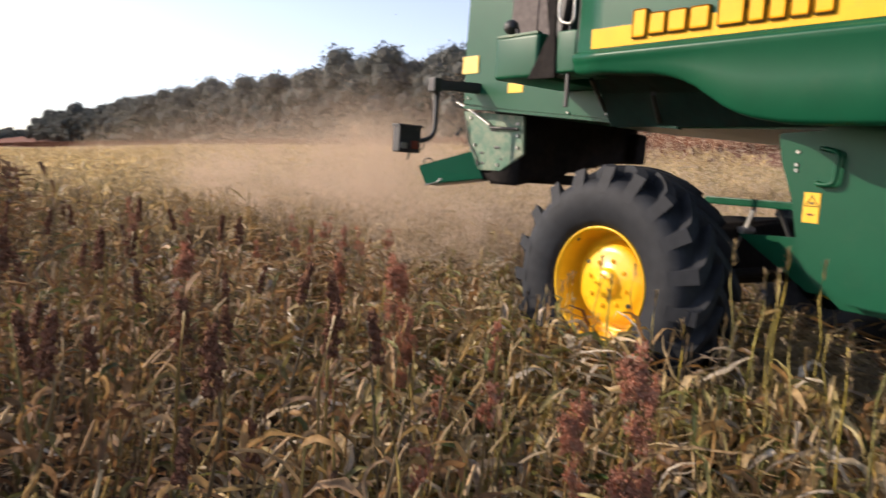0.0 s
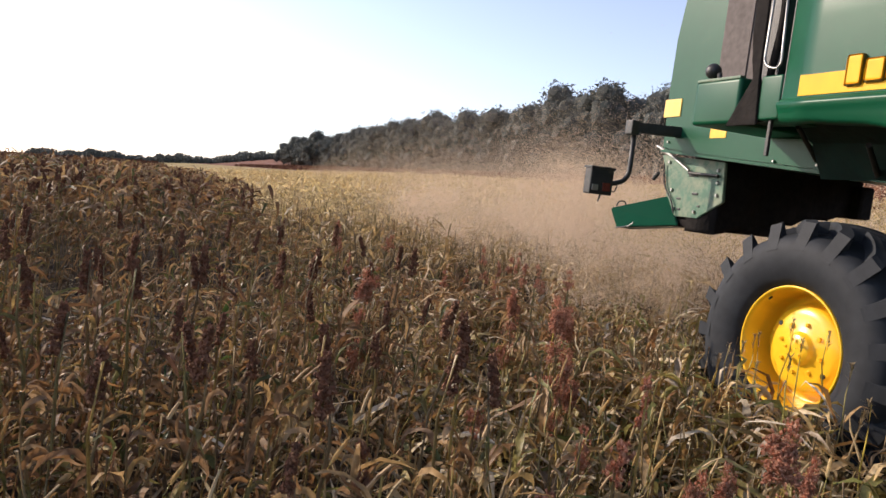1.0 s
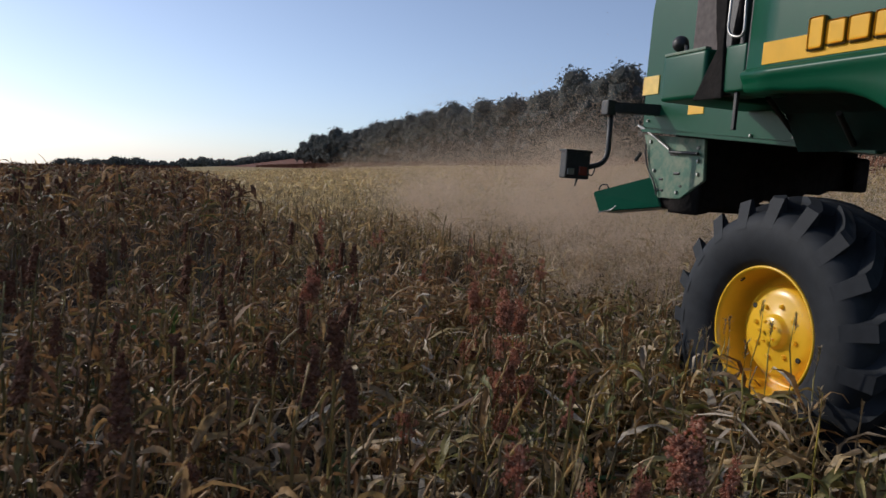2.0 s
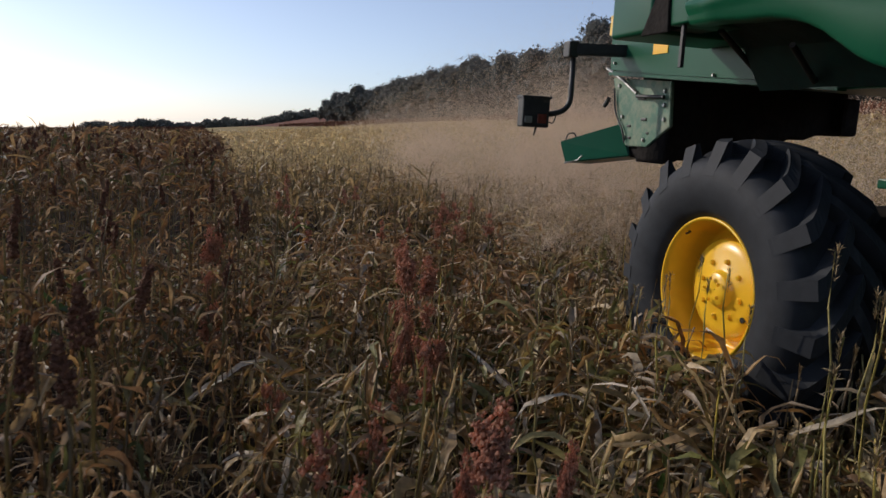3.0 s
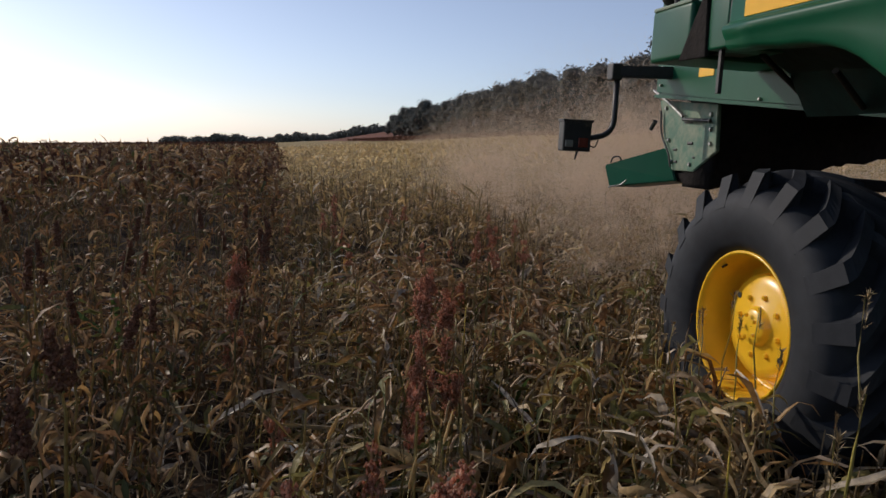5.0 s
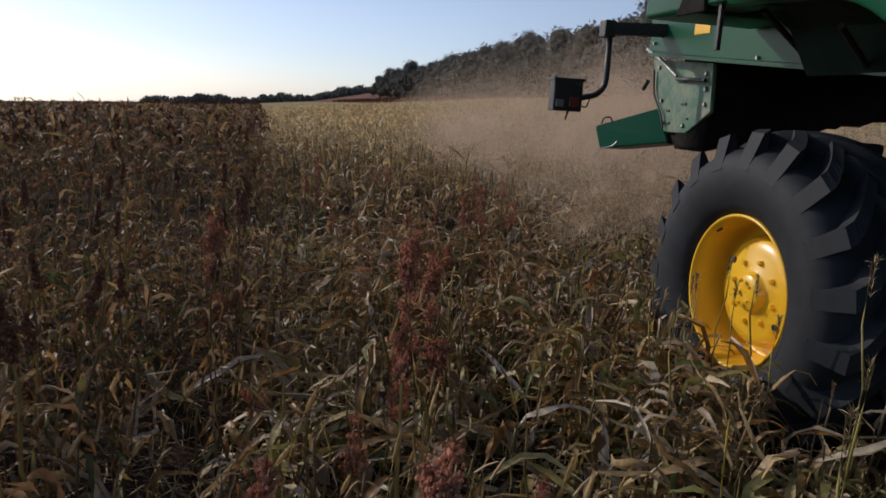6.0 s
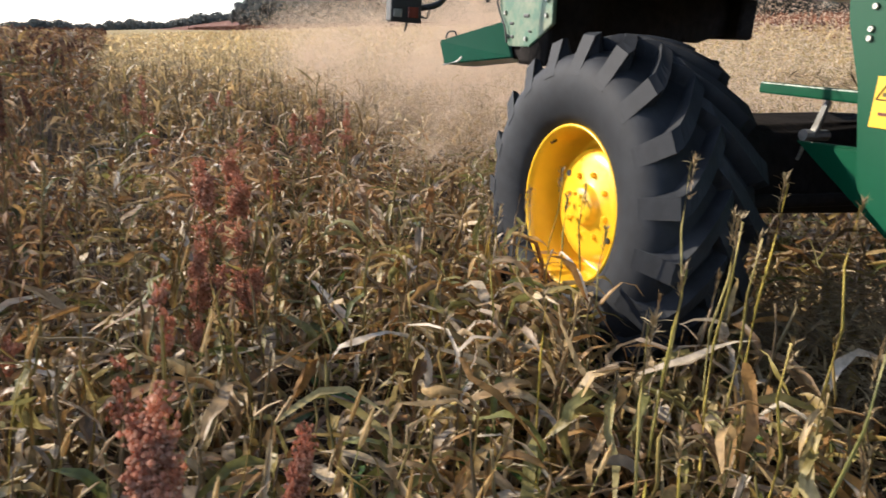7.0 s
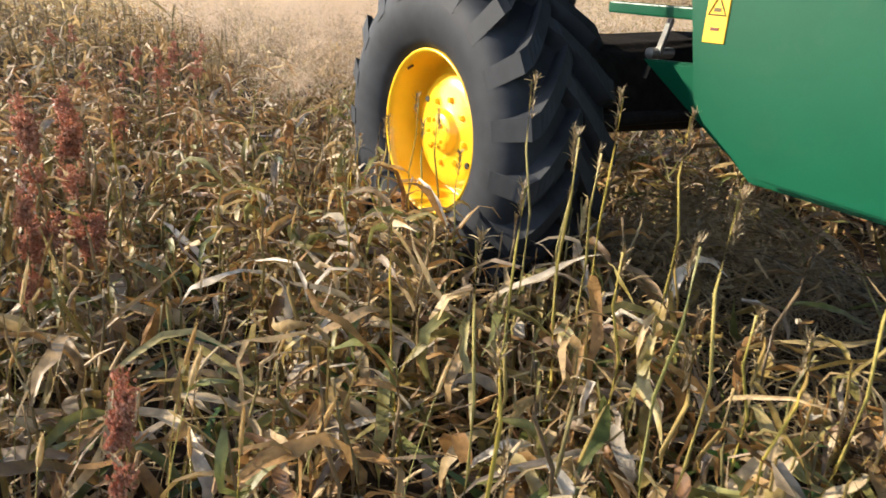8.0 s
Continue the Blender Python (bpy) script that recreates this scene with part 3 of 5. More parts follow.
# lower side panel in front of the wheel
low = part("lower_side_panel", plate([(-0.80, 1.70), (-0.83, 1.55), (-0.91, 1.35), (-0.985, 1.02), (-1.04, 0.955), (-1.26, 0.81), (-1.72, 0.80), (-4.6, 0.80), (-4.6, 1.72), (-1.2, 1.73)],
                                     0.46, 0.04, 0.008), GREEN, combine, "bright green lower side panel")
part("inner_panel", plate([(-0.79, 1.12), (-0.99, 1.14), (-1.25, 0.84), (-1.7, 0.84), (-1.7, 0.76), (-1.20, 0.77), (-1.02, 0.90)], 0.56, 0.03, 0.005), GREEN, low)
part("body_core", box(0.62, 2.9, -4.6, -1.35, 0.85, 1.72, 0.03), CHAFF_SHADE_BLACK, low, "dark machine body")
label = part("warning_label", box(0.455, 0.463, -1.075, -0.987, 1.222, 1.385, 0.0015, 1), STICKER, low, "yellow warning label")
tri = [(-1.066, 1.312), (-0.996, 1.312), (-1.031, 1.372)]
for a, b in zip(tri, tri[1:] + tri[:1]):
    part("triangle_edge", pipe([(0.454, *a), (0.454, *b)], 0.0025, 6), LETTER_EDGE, label)
part("print_bar", box(0.453, 0.456, -1.045, -1.017, 1.322, 1.335, 0), LETTER_EDGE, label)
part("print_bar", box(0.453, 0.456, -1.048, -1.014, 1.262, 1.272, 0), LENS_RED, label)
for z in (1.60, 1.53, 1.50):
    part("bolt", revolve([(0.450, 0.003), (0.450, 0.009), (0.455, 0.012), (0.47, 0.012)], 8), STEEL, low).location = (0, -0.925, z)
part("pull_handle", pipe(arc([(0.46, -1.05, 1.44), (0.425, -1.06, 1.43), (0.425, -1.15, 1.43), (0.425, -1.16, 1.60), (0.425, -1.07, 1.62), (0.46, -1.06, 1.62)]), 0.013), GREEN, low, "green pull handle", smooth=True)

beam = part("cross_beam", box(0.86, 0.93, -1.2, -0.12, 1.272, 1.322, 0.008), GREEN, combine, "green beam with chaff on it")
part("beam_foot", plate([(-0.42, 1.10), (-1.1, 1.13), (-1.1, 0.80), (-0.9, 0.80)], 0.80, 0.03, 0.005), GREEN, beam)
part("link", hexa([(0.90, -0.47, 1.27), (0.90, -0.435, 1.27), (0.90, -0.385, 1.11), (0.90, -0.42, 1.10)], (0.02, 0, 0), 0.006), STEEL, beam, "bright steel link")
part("link_pin", pipe([(0.86, -0.40, 1.12), (1.0, -0.40, 1.12)], 0.024), STEEL, beam)
part("link_tail", pipe([(0.89, -0.40, 1.11), (0.89, -0.37, 1.01)], 0.008), STEEL, beam)
part("link", pipe([(0.93, -0.60, 1.28), (0.93, -0.70, 1.08)], 0.014), BLACK, beam)

bm = box(0.42, 3.05, -0.34, 0.26, 0.76, 1.16, 0.12, 4)
bmesh.ops.subdivide_edges(bm, edges=bm.edges[:], cuts=3, use_grid_fill=True)
for v in bm.verts:
    v.co += 0.07 * noise.noise_vector(v.co * 3.5) + 0.02 * noise.noise_vector(v.co * 14)
axle = part("rear_axle", bm, CHAFF_SHADE_BLACK, combine, "black axle beam caked with dirt", smooth=True)
for yy in (-0.5, 0.35):
    part("steering_rod", pipe([(0.4, yy, 0.86), (3.05, yy, 0.86)], 0.03), CHAFF_SHADE_BLACK, axle)

# ---- rear wheels ----
R_TYRE, X_IN, X_OUT = 0.70, 0.43, -0.045
tyre_profile = [(0.02, 0.352), (-0.002, 0.362), (-0.022, 0.375), (-0.042, 0.40), (-0.064, 0.46), (-0.072, 0.52), (-0.066, 0.575), (-0.045, 0.62), (-0.01, 0.645), (0.04, 0.655), (0.10, 0.663), (0.195, 0.668),
                (0.29, 0.663), (0.35, 0.655), (0.40, 0.645), (0.435, 0.62), (0.456, 0.575), (0.462, 0.52), (0.454, 0.46), (0.43, 0.40), (0.39, 0.352)]
LUGS = 19


def lug_mesh():
    """One thick tread bar: its end is flush with the side wall, and it sweeps in a curve to the middle of the tread."""
    bm = bmesh.new()
    n = 12
    rings = []
    for i in range(n):
        s = i / (n - 1)
        x = 0.0 + 0.235 * s
        th = 0.42 * (s ** 1.15)
        top = 0.730 + 0.010 * min(1, s * 3.0) - 0.006 * (s > 0.85)
        bot = 0.630 + 0.020 * min(1, s * 2.5)
        hw_t, hw_b = (0.041 - 0.007 * s) / 0.7, (0.058 - 0.009 * s) / 0.7
        x_top, x_bot = x, x
        if i == 0:
            bot, x_bot, x_top, top, hw_b = 0.56, -0.071, -0.014, 0.722, 0.050 / 0.7
        if i == n - 1:
            hw_t, hw_b, top = hw_t * 0.62, hw_b * 0.75, top - 0.014
        ring = []
        for da, r, xx in ((-hw_b, bot, x_bot), (-hw_t, top, x_top), (hw_t, top, x_top), (hw_b, bot, x_bot)):
            a = th + da
            ring.append(bm.verts.new((xx, -r * math.cos(a), r * math.sin(a))))
        rings.append(ring)
    for a, b in zip(rings, rings[1:]):
        for k in range(4):
            bm.faces.new((a[k], a[(k + 1) % 4], b[(k + 1) % 4], b[k]))
    bm.faces.new(rings[0][::-1])
    bm.faces.new(rings[-1])
    bmesh.ops.bevel(bm, geom=[e for e in bm.edges if e.calc_face_angle(0) > 0.5], offset=0.006, segments=1, affect="EDGES")
    return finish("lug", bm, RUBBER)


rim_profile = [(0.02, 0.352), (-0.004, 0.358), (-0.012, 0.352), (-0.006, 0.342), (0.02, 0.335), (0.05, 0.327), (0.15, 0.318), (0.19, 0.312), (0.20, 0.300), (0.195, 0.272), (0.185, 0.262),
               (0.125, 0.250), (0.112, 0.242), (0.098, 0.19), (0.092, 0.10), (0.086, 0.092), (0.066, 0.085), (0.058, 0.078), (0.056, 0.03), (0.056, 0.003)]
LUG = lug_mesh()
mirror = bmesh.new()
mirror.from_mesh(LUG)
for v in mirror.verts:
    v.co.x = 0.39 - v.co.x
bmesh.ops.reverse_faces(mirror, faces=mirror.faces[:])
LUG_FAR = finish("lug", mirror, RUBBER)


def wheel(flip):
    w = part("rear_wheel", revolve(tyre_profile, 96), RUBBER, combine, "worn dusty black tractor tyre with deep bar tread", smooth=True)
    for k in range(LUGS):
        for me, off in ((LUG, 0.0), (LUG_FAR, 0.5)):
            o = part("tread_bar", me, RUBBER, w)
            o.rotation_euler = (-(2 * math.pi * (k + off) / LUGS + 0.21), 0, 0)
    r = part("rim", revolve(rim_profile, 72), YELLOW, w, "bright yellow dished steel rim", smooth=True)
    for k in range(8):
        a = 2 * math.pi * k / 8 + 0.2
        o = part("wheel_nut", revolve([(0.078, 0.003), (0.078, 0.010), (0.086, 0.014), (0.10, 0.014)], 6), YELLOW, w)
        o.location = (0, 0.145 * math.cos(a), 0.145 * math.sin(a))
        if k % 4 == 0:
            o = part("hand_hole", revolve([(0.095, 0.001), (0.095, 0.014), (0.12, 0.016)], 12), BLACK, w)
            o.location = (0, 0.205 * math.cos(a + 0.4), 0.205 * math.sin(a + 0.4))
    for k in range(5):
        a = 2 * math.pi * k / 5
        o = part("hub_bolt", revolve([(0.026, 0.002), (0.026, 0.008), (0.042, 0.01)], 6), YELLOW, w)
        o.location = (0, 0.055 * math.cos(a), 0.055 * math.sin(a))
    part("valve", pipe([(0.03, 0.20, 0.26), (-0.0, 0.19, 0.25)], 0.006, 6), BLACK, w)
    w.location = (0.0, 0.0, 0.742)
    if flip:
        w.location = (3.48, 0, 0.742)
        w.rotation_euler = (0, 0, math.pi)
    return w


wheel(False)
wheel(True)

# ---- plants ----
def strips(base, az, elev, length, width, droop, twist, seg=4, across=3, fold=0.25, crumple=0.12):
    """Many curved leaf blades at once: vertices and quads. All but seg, across and fold are arrays, one value a leaf."""
    N = len(az)
    d = np.zeros((N, seg + 1, 3))
    s_ = np.arange(seg + 1) / seg
    kink, sharp = rng.random((N, 1)) * 0.75, 2.0 + 10 * rng.random((N, 1)) ** 2
    bent = 1 / (1 + np.exp(-sharp * (s_ - kink)))
    bent = (bent - bent[:, :1]) / np.maximum(bent[:, -1:] - bent[:, :1], 0.2)
    ang_ = elev[:, None] - droop[:, None] * bent + np.cumsum(crumple * rng.standard_normal((N, seg + 1)), 1)
    az = az[:, None] + np.cumsum((0.15 + crumple) * rng.standard_normal((N, seg + 1)), 1)
    d[..., 0], d[..., 1], d[..., 2] = np.cos(ang_) * np.cos(az), np.cos(ang_) * np.sin(az), np.sin(ang_)
    step = (length / seg)[:, None, None]
    c = base[:, None] + np.concatenate([np.zeros((N, 1, 3)), np.cumsum(d[:, :-1] * step, 1)], 1)
    p = np.stack([-np.sin(az), np.cos(az), 0 * az], -1)
    nrm = np.cross(d, p)
    tw = twist[:, None] * (np.arange(seg + 1) / seg)
    p2 = p * np.cos(tw)[..., None] + nrm * np.sin(tw)[..., None]
    n2 = np.cross(d, p2)
    prof = np.interp(np.linspace(0, 1, seg + 1), [0, 0.25, 0.6, 1.0], [0.55, 1.0, 0.8, 0.06])
    w = width[:, None, None] * prof[None, :, None] * (0.75 + 0.5 * rng.random((N, seg + 1, 1))) / 2
    if across == 3:
        v = np.stack([c - p2 * w, c - n2 * w * (fold * 2 + 2.5 * crumple * rng.standard_normal((N, seg + 1, 1))), c + p2 * w], 2)
    else:
        v = np.stack([c - p2 * w, c + p2 * w], 2)
    idx = np.arange(N * (seg + 1) * across).reshape(N, seg + 1, across)
    f = np.stack([idx[:, :-1, :-1], idx[:, 1:, :-1], idx[:, 1:, 1:], idx[:, :-1, 1:]], -1).reshape(-1, 4)
    return v.reshape(-1, 3), f


def rods(a, b, radius, sides=4, bend=None):
    """Many thin stalks from points a to points b, with a middle ring."""
    N = len(a)
    mid = (a + b) / 2 + (bend if bend is not None else 0)
    ring = np.stack([np.cos(np.arange(sides) * 2 * np.pi / sides), np.sin(np.arange(sides) * 2 * np.pi / sides), np.zeros(sides)], -1)
    v = np.stack([a[:, None] + ring * radius[:, None, None], mid[:, None] + ring * radius[:, None, None] * 0.9, b[:, None] + ring * radius[:, None, None] * 0.65], 1)
    idx = np.arange(N * 3 * sides).reshape(N, 3, sides)
    nx = np.roll(idx, -1, 2)
    f = np.stack([idx[:, :-1], nx[:, :-1], nx[:, 1:], idx[:, 1:]], -1).reshape(-1, 4)
    return v.reshape(-1, 3), f


OCT = np.array([(1, 0, 0), (-1, 0, 0), (0, 1, 0), (0, -1, 0), (0, 0, 1), (0, 0, -1)], float)
OCT_F = np.array([(0, 2, 4), (2, 1, 4), (1, 3, 4), (3, 0, 4), (2, 0, 5), (1, 2, 5), (3, 1, 5), (0, 3, 5)])


TET = np.array([(0.9, 0, -0.7), (-0.5, 0.8, -0.7), (-0.5, -0.8, -0.7), (0, 0, 1.1)], float)
TET_F = np.array([(0, 2, 1), (0, 1, 3), (1, 2, 3), (2, 0, 3)])


def grains(centre, size, stretch=1.3, coarse=False):
    """Many small kernels: octahedra of given sizes."""
    N = len(centre)
    body, faces = (TET, TET_F) if coarse else (OCT, OCT_F)
    k = len(body)
    s = size[:, None, None] * np.array([1, 1, stretch]) * (0.75 + 0.5 * rng.random((N, k, 1)))
    v = centre[:, None] + body * s
    f = faces[None] + k * np.arange(N)[:, None, None]
    return v.reshape(-1, 3), f.reshape(-1, 3)


def head_points(top, height, width, count, lean=0.12, branches=0):
    """Points in tapered, uneven seed heads that hang below the tops given, bunched on short branches; (n * count, 3)."""
    n = len(top)
    branches = branches or max(4, count // 9)
    t = rng.random((n, branches)) ** 0.8
    prof = np.interp(t, [0, 0.2, 0.5, 0.8, 1], [0.05, 0.28, 0.68, 1.0, 0.6])
    a = rng.random((n, branches)) * 2 * np.pi
    r = prof * (0.15 + 0.95 * rng.random((n, branches))) * width[:, None] / 2
    slant = lean * rng.standard_normal((n, 2))
    c = np.stack([r * np.cos(a), r * np.sin(a), -t * height[:, None]], -1)
    c[..., :2] -= c[..., 2:] * slant[:, None]
    pick = rng.integers(0, branches, (n, count))
    p = np.take_along_axis(c, pick[..., None], 1)
    spread = np.stack([width * 0.10, width * 0.10, height * 0.045], -1)[:, None]
    return (p + spread * rng.standard_normal((n, count, 3)) + top[:, None]).reshape(-1, 3)


def merge(sets):
    vs, fs, k = [], [], 0
    for v, f in sets:
        vs.append(v)
        fs.append(f + k)
        k += len(v)
    return np.concatenate(vs), np.concatenate(fs)


def uni(lo, hi, n):
    return lo + (hi - lo) * rng.random(n)


LEAF_ONE = LEAF.copy()
LEAF_ST_ONE = LEAF_STANDING.copy()
STALK_ONE = STALK.copy()
for m in (LEAF_ONE, LEAF_ST_ONE, STALK_ONE):
    t = m.node_tree
    geo = next(n for n in t.nodes if n.bl_idname == "ShaderNodeNewGeometry")
    ramp = next(n for n in t.nodes if n.bl_idname == "ShaderNodeValToRGB")
    info = t.nodes.new("ShaderNodeObjectInfo")
    t.links.new(info.outputs["Random"], ramp.inputs[0])
    t.nodes.remove(geo)

CAM_LINE = np.array([p[1][:2] for p in PATH])


def clear_of(x, y, gap):
    """True where a plant keeps clear of the walked line, the wheels and the lower body."""
    d = np.full(len(x), 1e9)
    for a, b in zip(CAM_LINE, CAM_LINE[1:]):
        ab = b - a
        t = np.clip(((x - a[0]) * ab[0] + (y - a[1]) * ab[1]) / max(ab @ ab, 1e-6), 0, 1)
        d = np.minimum(d, np.hypot(x - a[0] - t * ab[0], y - a[1] - t * ab[1]))
    wheels = ((np.abs(x - 0.19) < 0.30) | (np.abs(x - 3.29) < 0.30)) & (np.abs(y) < 0.62)
    body = (x > 0.35) & (x < 3.0) & (y < -0.7)
    return (d > gap) & ~wheels & ~body


def edge_of(y):
    return EDGE_X + 0.12 * np.sin(y * 1.9) + 0.08 * np.sin(y * 4.7 + 1) - 0.4 * smooth01((0.6 - y) / 1.6)


def clumped(x, y):
    """True where the trampled stubble is thick; it leaves dark hollows between its tufts."""
    wave = np.sin(7.1 * x + 1.3 * np.sin(5 * y)) * np.sin(6.3 * y + 1.1 * np.sin(4 * x)) + 0.5 * np.sin(13 * x - 4 * y)
    return rng.random(len(x)) < np.clip(0.72 + 0.75 * wave, 0.10, 1)


# -- single plants close to the walk: meshes shared, each leaf a part
def one_leaf(L, W, elev, droop, twist, mat):
    v, f = strips(np.zeros((1, 3)), np.zeros(1), np.array([elev]), np.array([L]), np.array([W]), np.array([droop]), np.array([twist]), 7, 3, 0.25, 0.15)
    v = v + 0.006 * np.sin(v[:, [1, 2, 0]] * 60)
    return np_mesh("leaf", v, f, mat, True)


def leaf_set(mat, k, L, W, elev):
    return [one_leaf(random.uniform(*L), random.uniform(*W), random.uniform(*elev), random.uniform(0.8, 2.9), random.uniform(-3.0, 3.0), mat) for _ in range(k)]


LEAVES_CUT, LEAVES_UP = leaf_set(LEAF_ONE, 20, (0.18, 0.48), (0.016, 0.048), (-0.6, 0.9)), leaf_set(LEAF_ST_ONE, 14, (0.09, 0.21), (0.012, 0.026), (0.1, 1.3))


def stalk_mesh(h, r, mat=None):
    n = 7
    pts = [(0.012 * math.sin(2.1 * k), 0.012 * math.cos(1.7 * k), h * k / (n - 1)) for k in range(n)]
    return finish("stalk", pipe(pts, r, 7, 0.55), mat or STALK_ONE, True)


def panicle_mesh(h, width, count, top, loose=False):
    if loose:
        # kernels bunched on many short side branches
        twigs = head_points(np.array([[0.0, 0.0, top]]), np.array([h]), np.array([width]), 44, 0.03, 60)
        c = twigs[rng.integers(0, 44, count)] + rng.standard_normal((count, 3)) * np.array([0.010, 0.010, 0.016])
        v, f = grains(c, uni(0.0032, 0.0062, count))
        return np_mesh("seed_head", v, f, GRAIN_RED)
    v, f = grains(head_points(np.array([[0.012 * math.sin(12.6), 0.0, top]]), np.array([h]), np.array([width]), count), uni(0.0035, 0.0062, count))
    return np_mesh("seed_head", v, f, GRAIN)


def sorghum(h, head, width, leaves, label, count=150, loose=False):
    ob = thing("sorghum_plant", label, "sorghum plant", "standing sorghum plants")
    part("stalk", stalk_mesh(h, 0.0065), STALK_ONE, ob)
    if head:
        part("seed_head", panicle_mesh(head, width, count, h + 0.03, loose), GRAIN, ob, "brown-red seed head")
    for k in range(leaves):
        o = part("leaf", random.choice(LEAVES_UP), LEAF_ST_ONE, ob)
        o.matrix_local = pose(0, 0, h * (0.10 + 0.78 * k / leaves), 0, 0, 180 * k + random.uniform(-50, 50))
    return ob


def cut_stalk(h, leaves, frayed, label):
    ob = thing("cut_sorghum_stalk", label, "sorghum stalk", "cut sorghum stalks")
    part("stalk", stalk_mesh(h, random.uniform(0.0055, 0.0075) * (0.75 if leaves < 5 else 1), STALK_YELLOW if leaves < 5 else None), STALK_ONE, ob)
    for k in range(leaves):
        o = part("leaf", random.choice(LEAVES_CUT), LEAF_ONE, ob)
        o.matrix_local = pose(0, 0, h * (0.05 + 0.62 * k / leaves), 0, 0, 180 * k + random.uniform(-60, 60))
    if frayed:
        n = 44
        t = 0.09 * rng.random(n) ** 1.8
        a = uni(0, 6.28, n)
        v1, f1 = strips(np.stack([0 * t, 0 * t, h - t], -1), a, uni(0.8, 1.45, n), uni(0.012, 0.042, n), uni(0.0025, 0.005, n), uni(0.1, 0.7, n), uni(-1, 1, n), 3, 2)
        tagged(part("frayed_tip", np_mesh("frayed_tip", v1, f1, STRAW), STRAW, ob, "stripped straw-coloured seed branches"), kind="stuff")
    return ob


SORGHUM = [sorghum(random.uniform(0.92, 1.02) if k < 2 else random.uniform(0.72, 0.9), random.uniform(0.10, 0.15) if k < 2 else 0, random.uniform(0.034, 0.048), random.randint(10, 13),
                   "drying sorghum plant with a brown-red seed head" if k < 2 else "leafy drying sorghum plant without a seed head", 300) for k in range(6)]
CUT = [cut_stalk(random.uniform(0.38, 0.66), random.randint(5, 7), k > 5, "headless cut sorghum stalk with dry curled leaves") for k in range(7)]
TALL = [cut_stalk(1.0, random.randint(2, 4), True, "tall yellow sorghum stalk stripped of its grain") for _ in range(3)]
RED = sorghum(0.86, 0.50, 0.13, 5, "tall sorghum plant with a loose rust-red seed head", 2200, True)

# plants that stand out, one by one: place and height
for k, (x, y, h) in enumerate([(-0.35, -1.14, 1.12), (-0.58, -1.34, 0.92), (-0.40, -1.34, 1.02), (-0.97, -1.75, 0.94), (-0.64, -1.97, 1.05), (-0.46, -1.64, 0.82),
                               (-0.16, -1.22, 1.10), (-0.12, 0.58, 0.66), (-0.22, -0.42, 0.92), (-0.28, -0.62, 0.80), (0.02, -1.36, 1.05), (-0.68, -1.90, 0.95), (-0.25, 0.3, 0.62),
                               (-0.29, -1.22, 1.0), (-0.25, -1.27, 0.95), (-0.50, -2.03, 0.8), (-0.25, -2.05, 0.95), (-0.31, -1.9, 0.75), (-0.15, 0.03, 0.8), (-0.52, -0.19, 0.8),
                               (-1.05, -1.95, 0.9), (-0.8, -1.2, 0.8), (-0.7, -0.7, 0.85), (-0.95, -0.1, 0.75), (-0.45, 0.9, 0.85), (-1.15, 0.6, 0.8),
                               (-0.16, -0.12, 0.92), (-0.19, 0.10, 0.78), (-0.15, -0.24, 0.84), (-0.22, 0.24, 0.70), (-0.24, -0.06, 0.66)]):
    src = TALL[k % 3]
    m = pose(x, y, 0, random.uniform(-3, 3), random.uniform(-3, 3), random.uniform(0, 360)) @ Matrix.Diagonal((1, 1, h, 1))
    copy_thing(src, m)
for x, y, s, lean in ((-1.48, 0.0, 1.02, 2), (-1.34, 0.05, 0.95, -4), (-1.58, -0.12, 0.78, 6), (-1.84, -1.70, 0.98, 3), (-1.98, -1.62, 0.85, -6), (-1.3, 0.9, 0.9, 0), (-1.57, -1.54, 0.82, 2), (-1.78, -1.50, 0.76, -3)):
    m = pose(x, y, 0, lean, -lean, random.uniform(0, 360)) @ Matrix.Diagonal(((1.05 if s > 0.85 else 0.75) * s, (1.05 if s > 0.85 else 0.75) * s, s, 1))
    copy_thing(RED, m)


def scatter_near(n, x0, x1, y0, y1, test):
    out = []
    while len(out) < n:
        x, y = random.uniform(x0, x1), random.uniform(y0, y1)
        if test(x, y) and clear_of(np.array([x]), np.array([y]), 1.05)[0] and all((x - a) ** 2 + (y - b) ** 2 > 0.008 for a, b in out):
            out.append((x, y))
    return out


near_up = scatter_near(165, -4.4, -1.9, -2.6, 1.6, lambda x, y: x < edge_of(y))
near_cut = scatter_near(210, -2.2, 0.6, -2.5, 1.5, lambda x, y: x > edge_of(y) and x < 0.55)
for x, y in near_up:
    copy_thing(random.choice(SORGHUM), pose(x, y, 0, random.uniform(-7, 7), random.uniform(-7, 7), random.uniform(0, 360)) @ Matrix.Scale(random.uniform(0.85, 1.08), 4))
for x, y in near_cut:
    copy_thing(random.choice(CUT), pose(x, y, 0, random.uniform(-10, 10), random.uniform(-10, 10), random.uniform(0, 360)) @ Matrix.Scale(random.uniform(0.75, 1.15), 4))
for k, ob in enumerate(SORGHUM + CUT + TALL + [RED]):
    # the first of each kind takes a place of its own in the field too
    if k < 6:
        ob.matrix_basis = pose(-2.6 - 0.3 * k, 1.9 + 0.1 * k, 0, 0, 0, 70 * k)
    elif k < 16:
        ob.matrix_basis = pose(-1.8 + 0.2 * k, 1.9 + 0.13 * (k % 4), 0, 0, 0, 70 * k) @ Matrix.Scale(0.8, 4)
    else:
        ob.matrix_basis = pose(-2.3, 0.7, 0, 0, 0, 40)


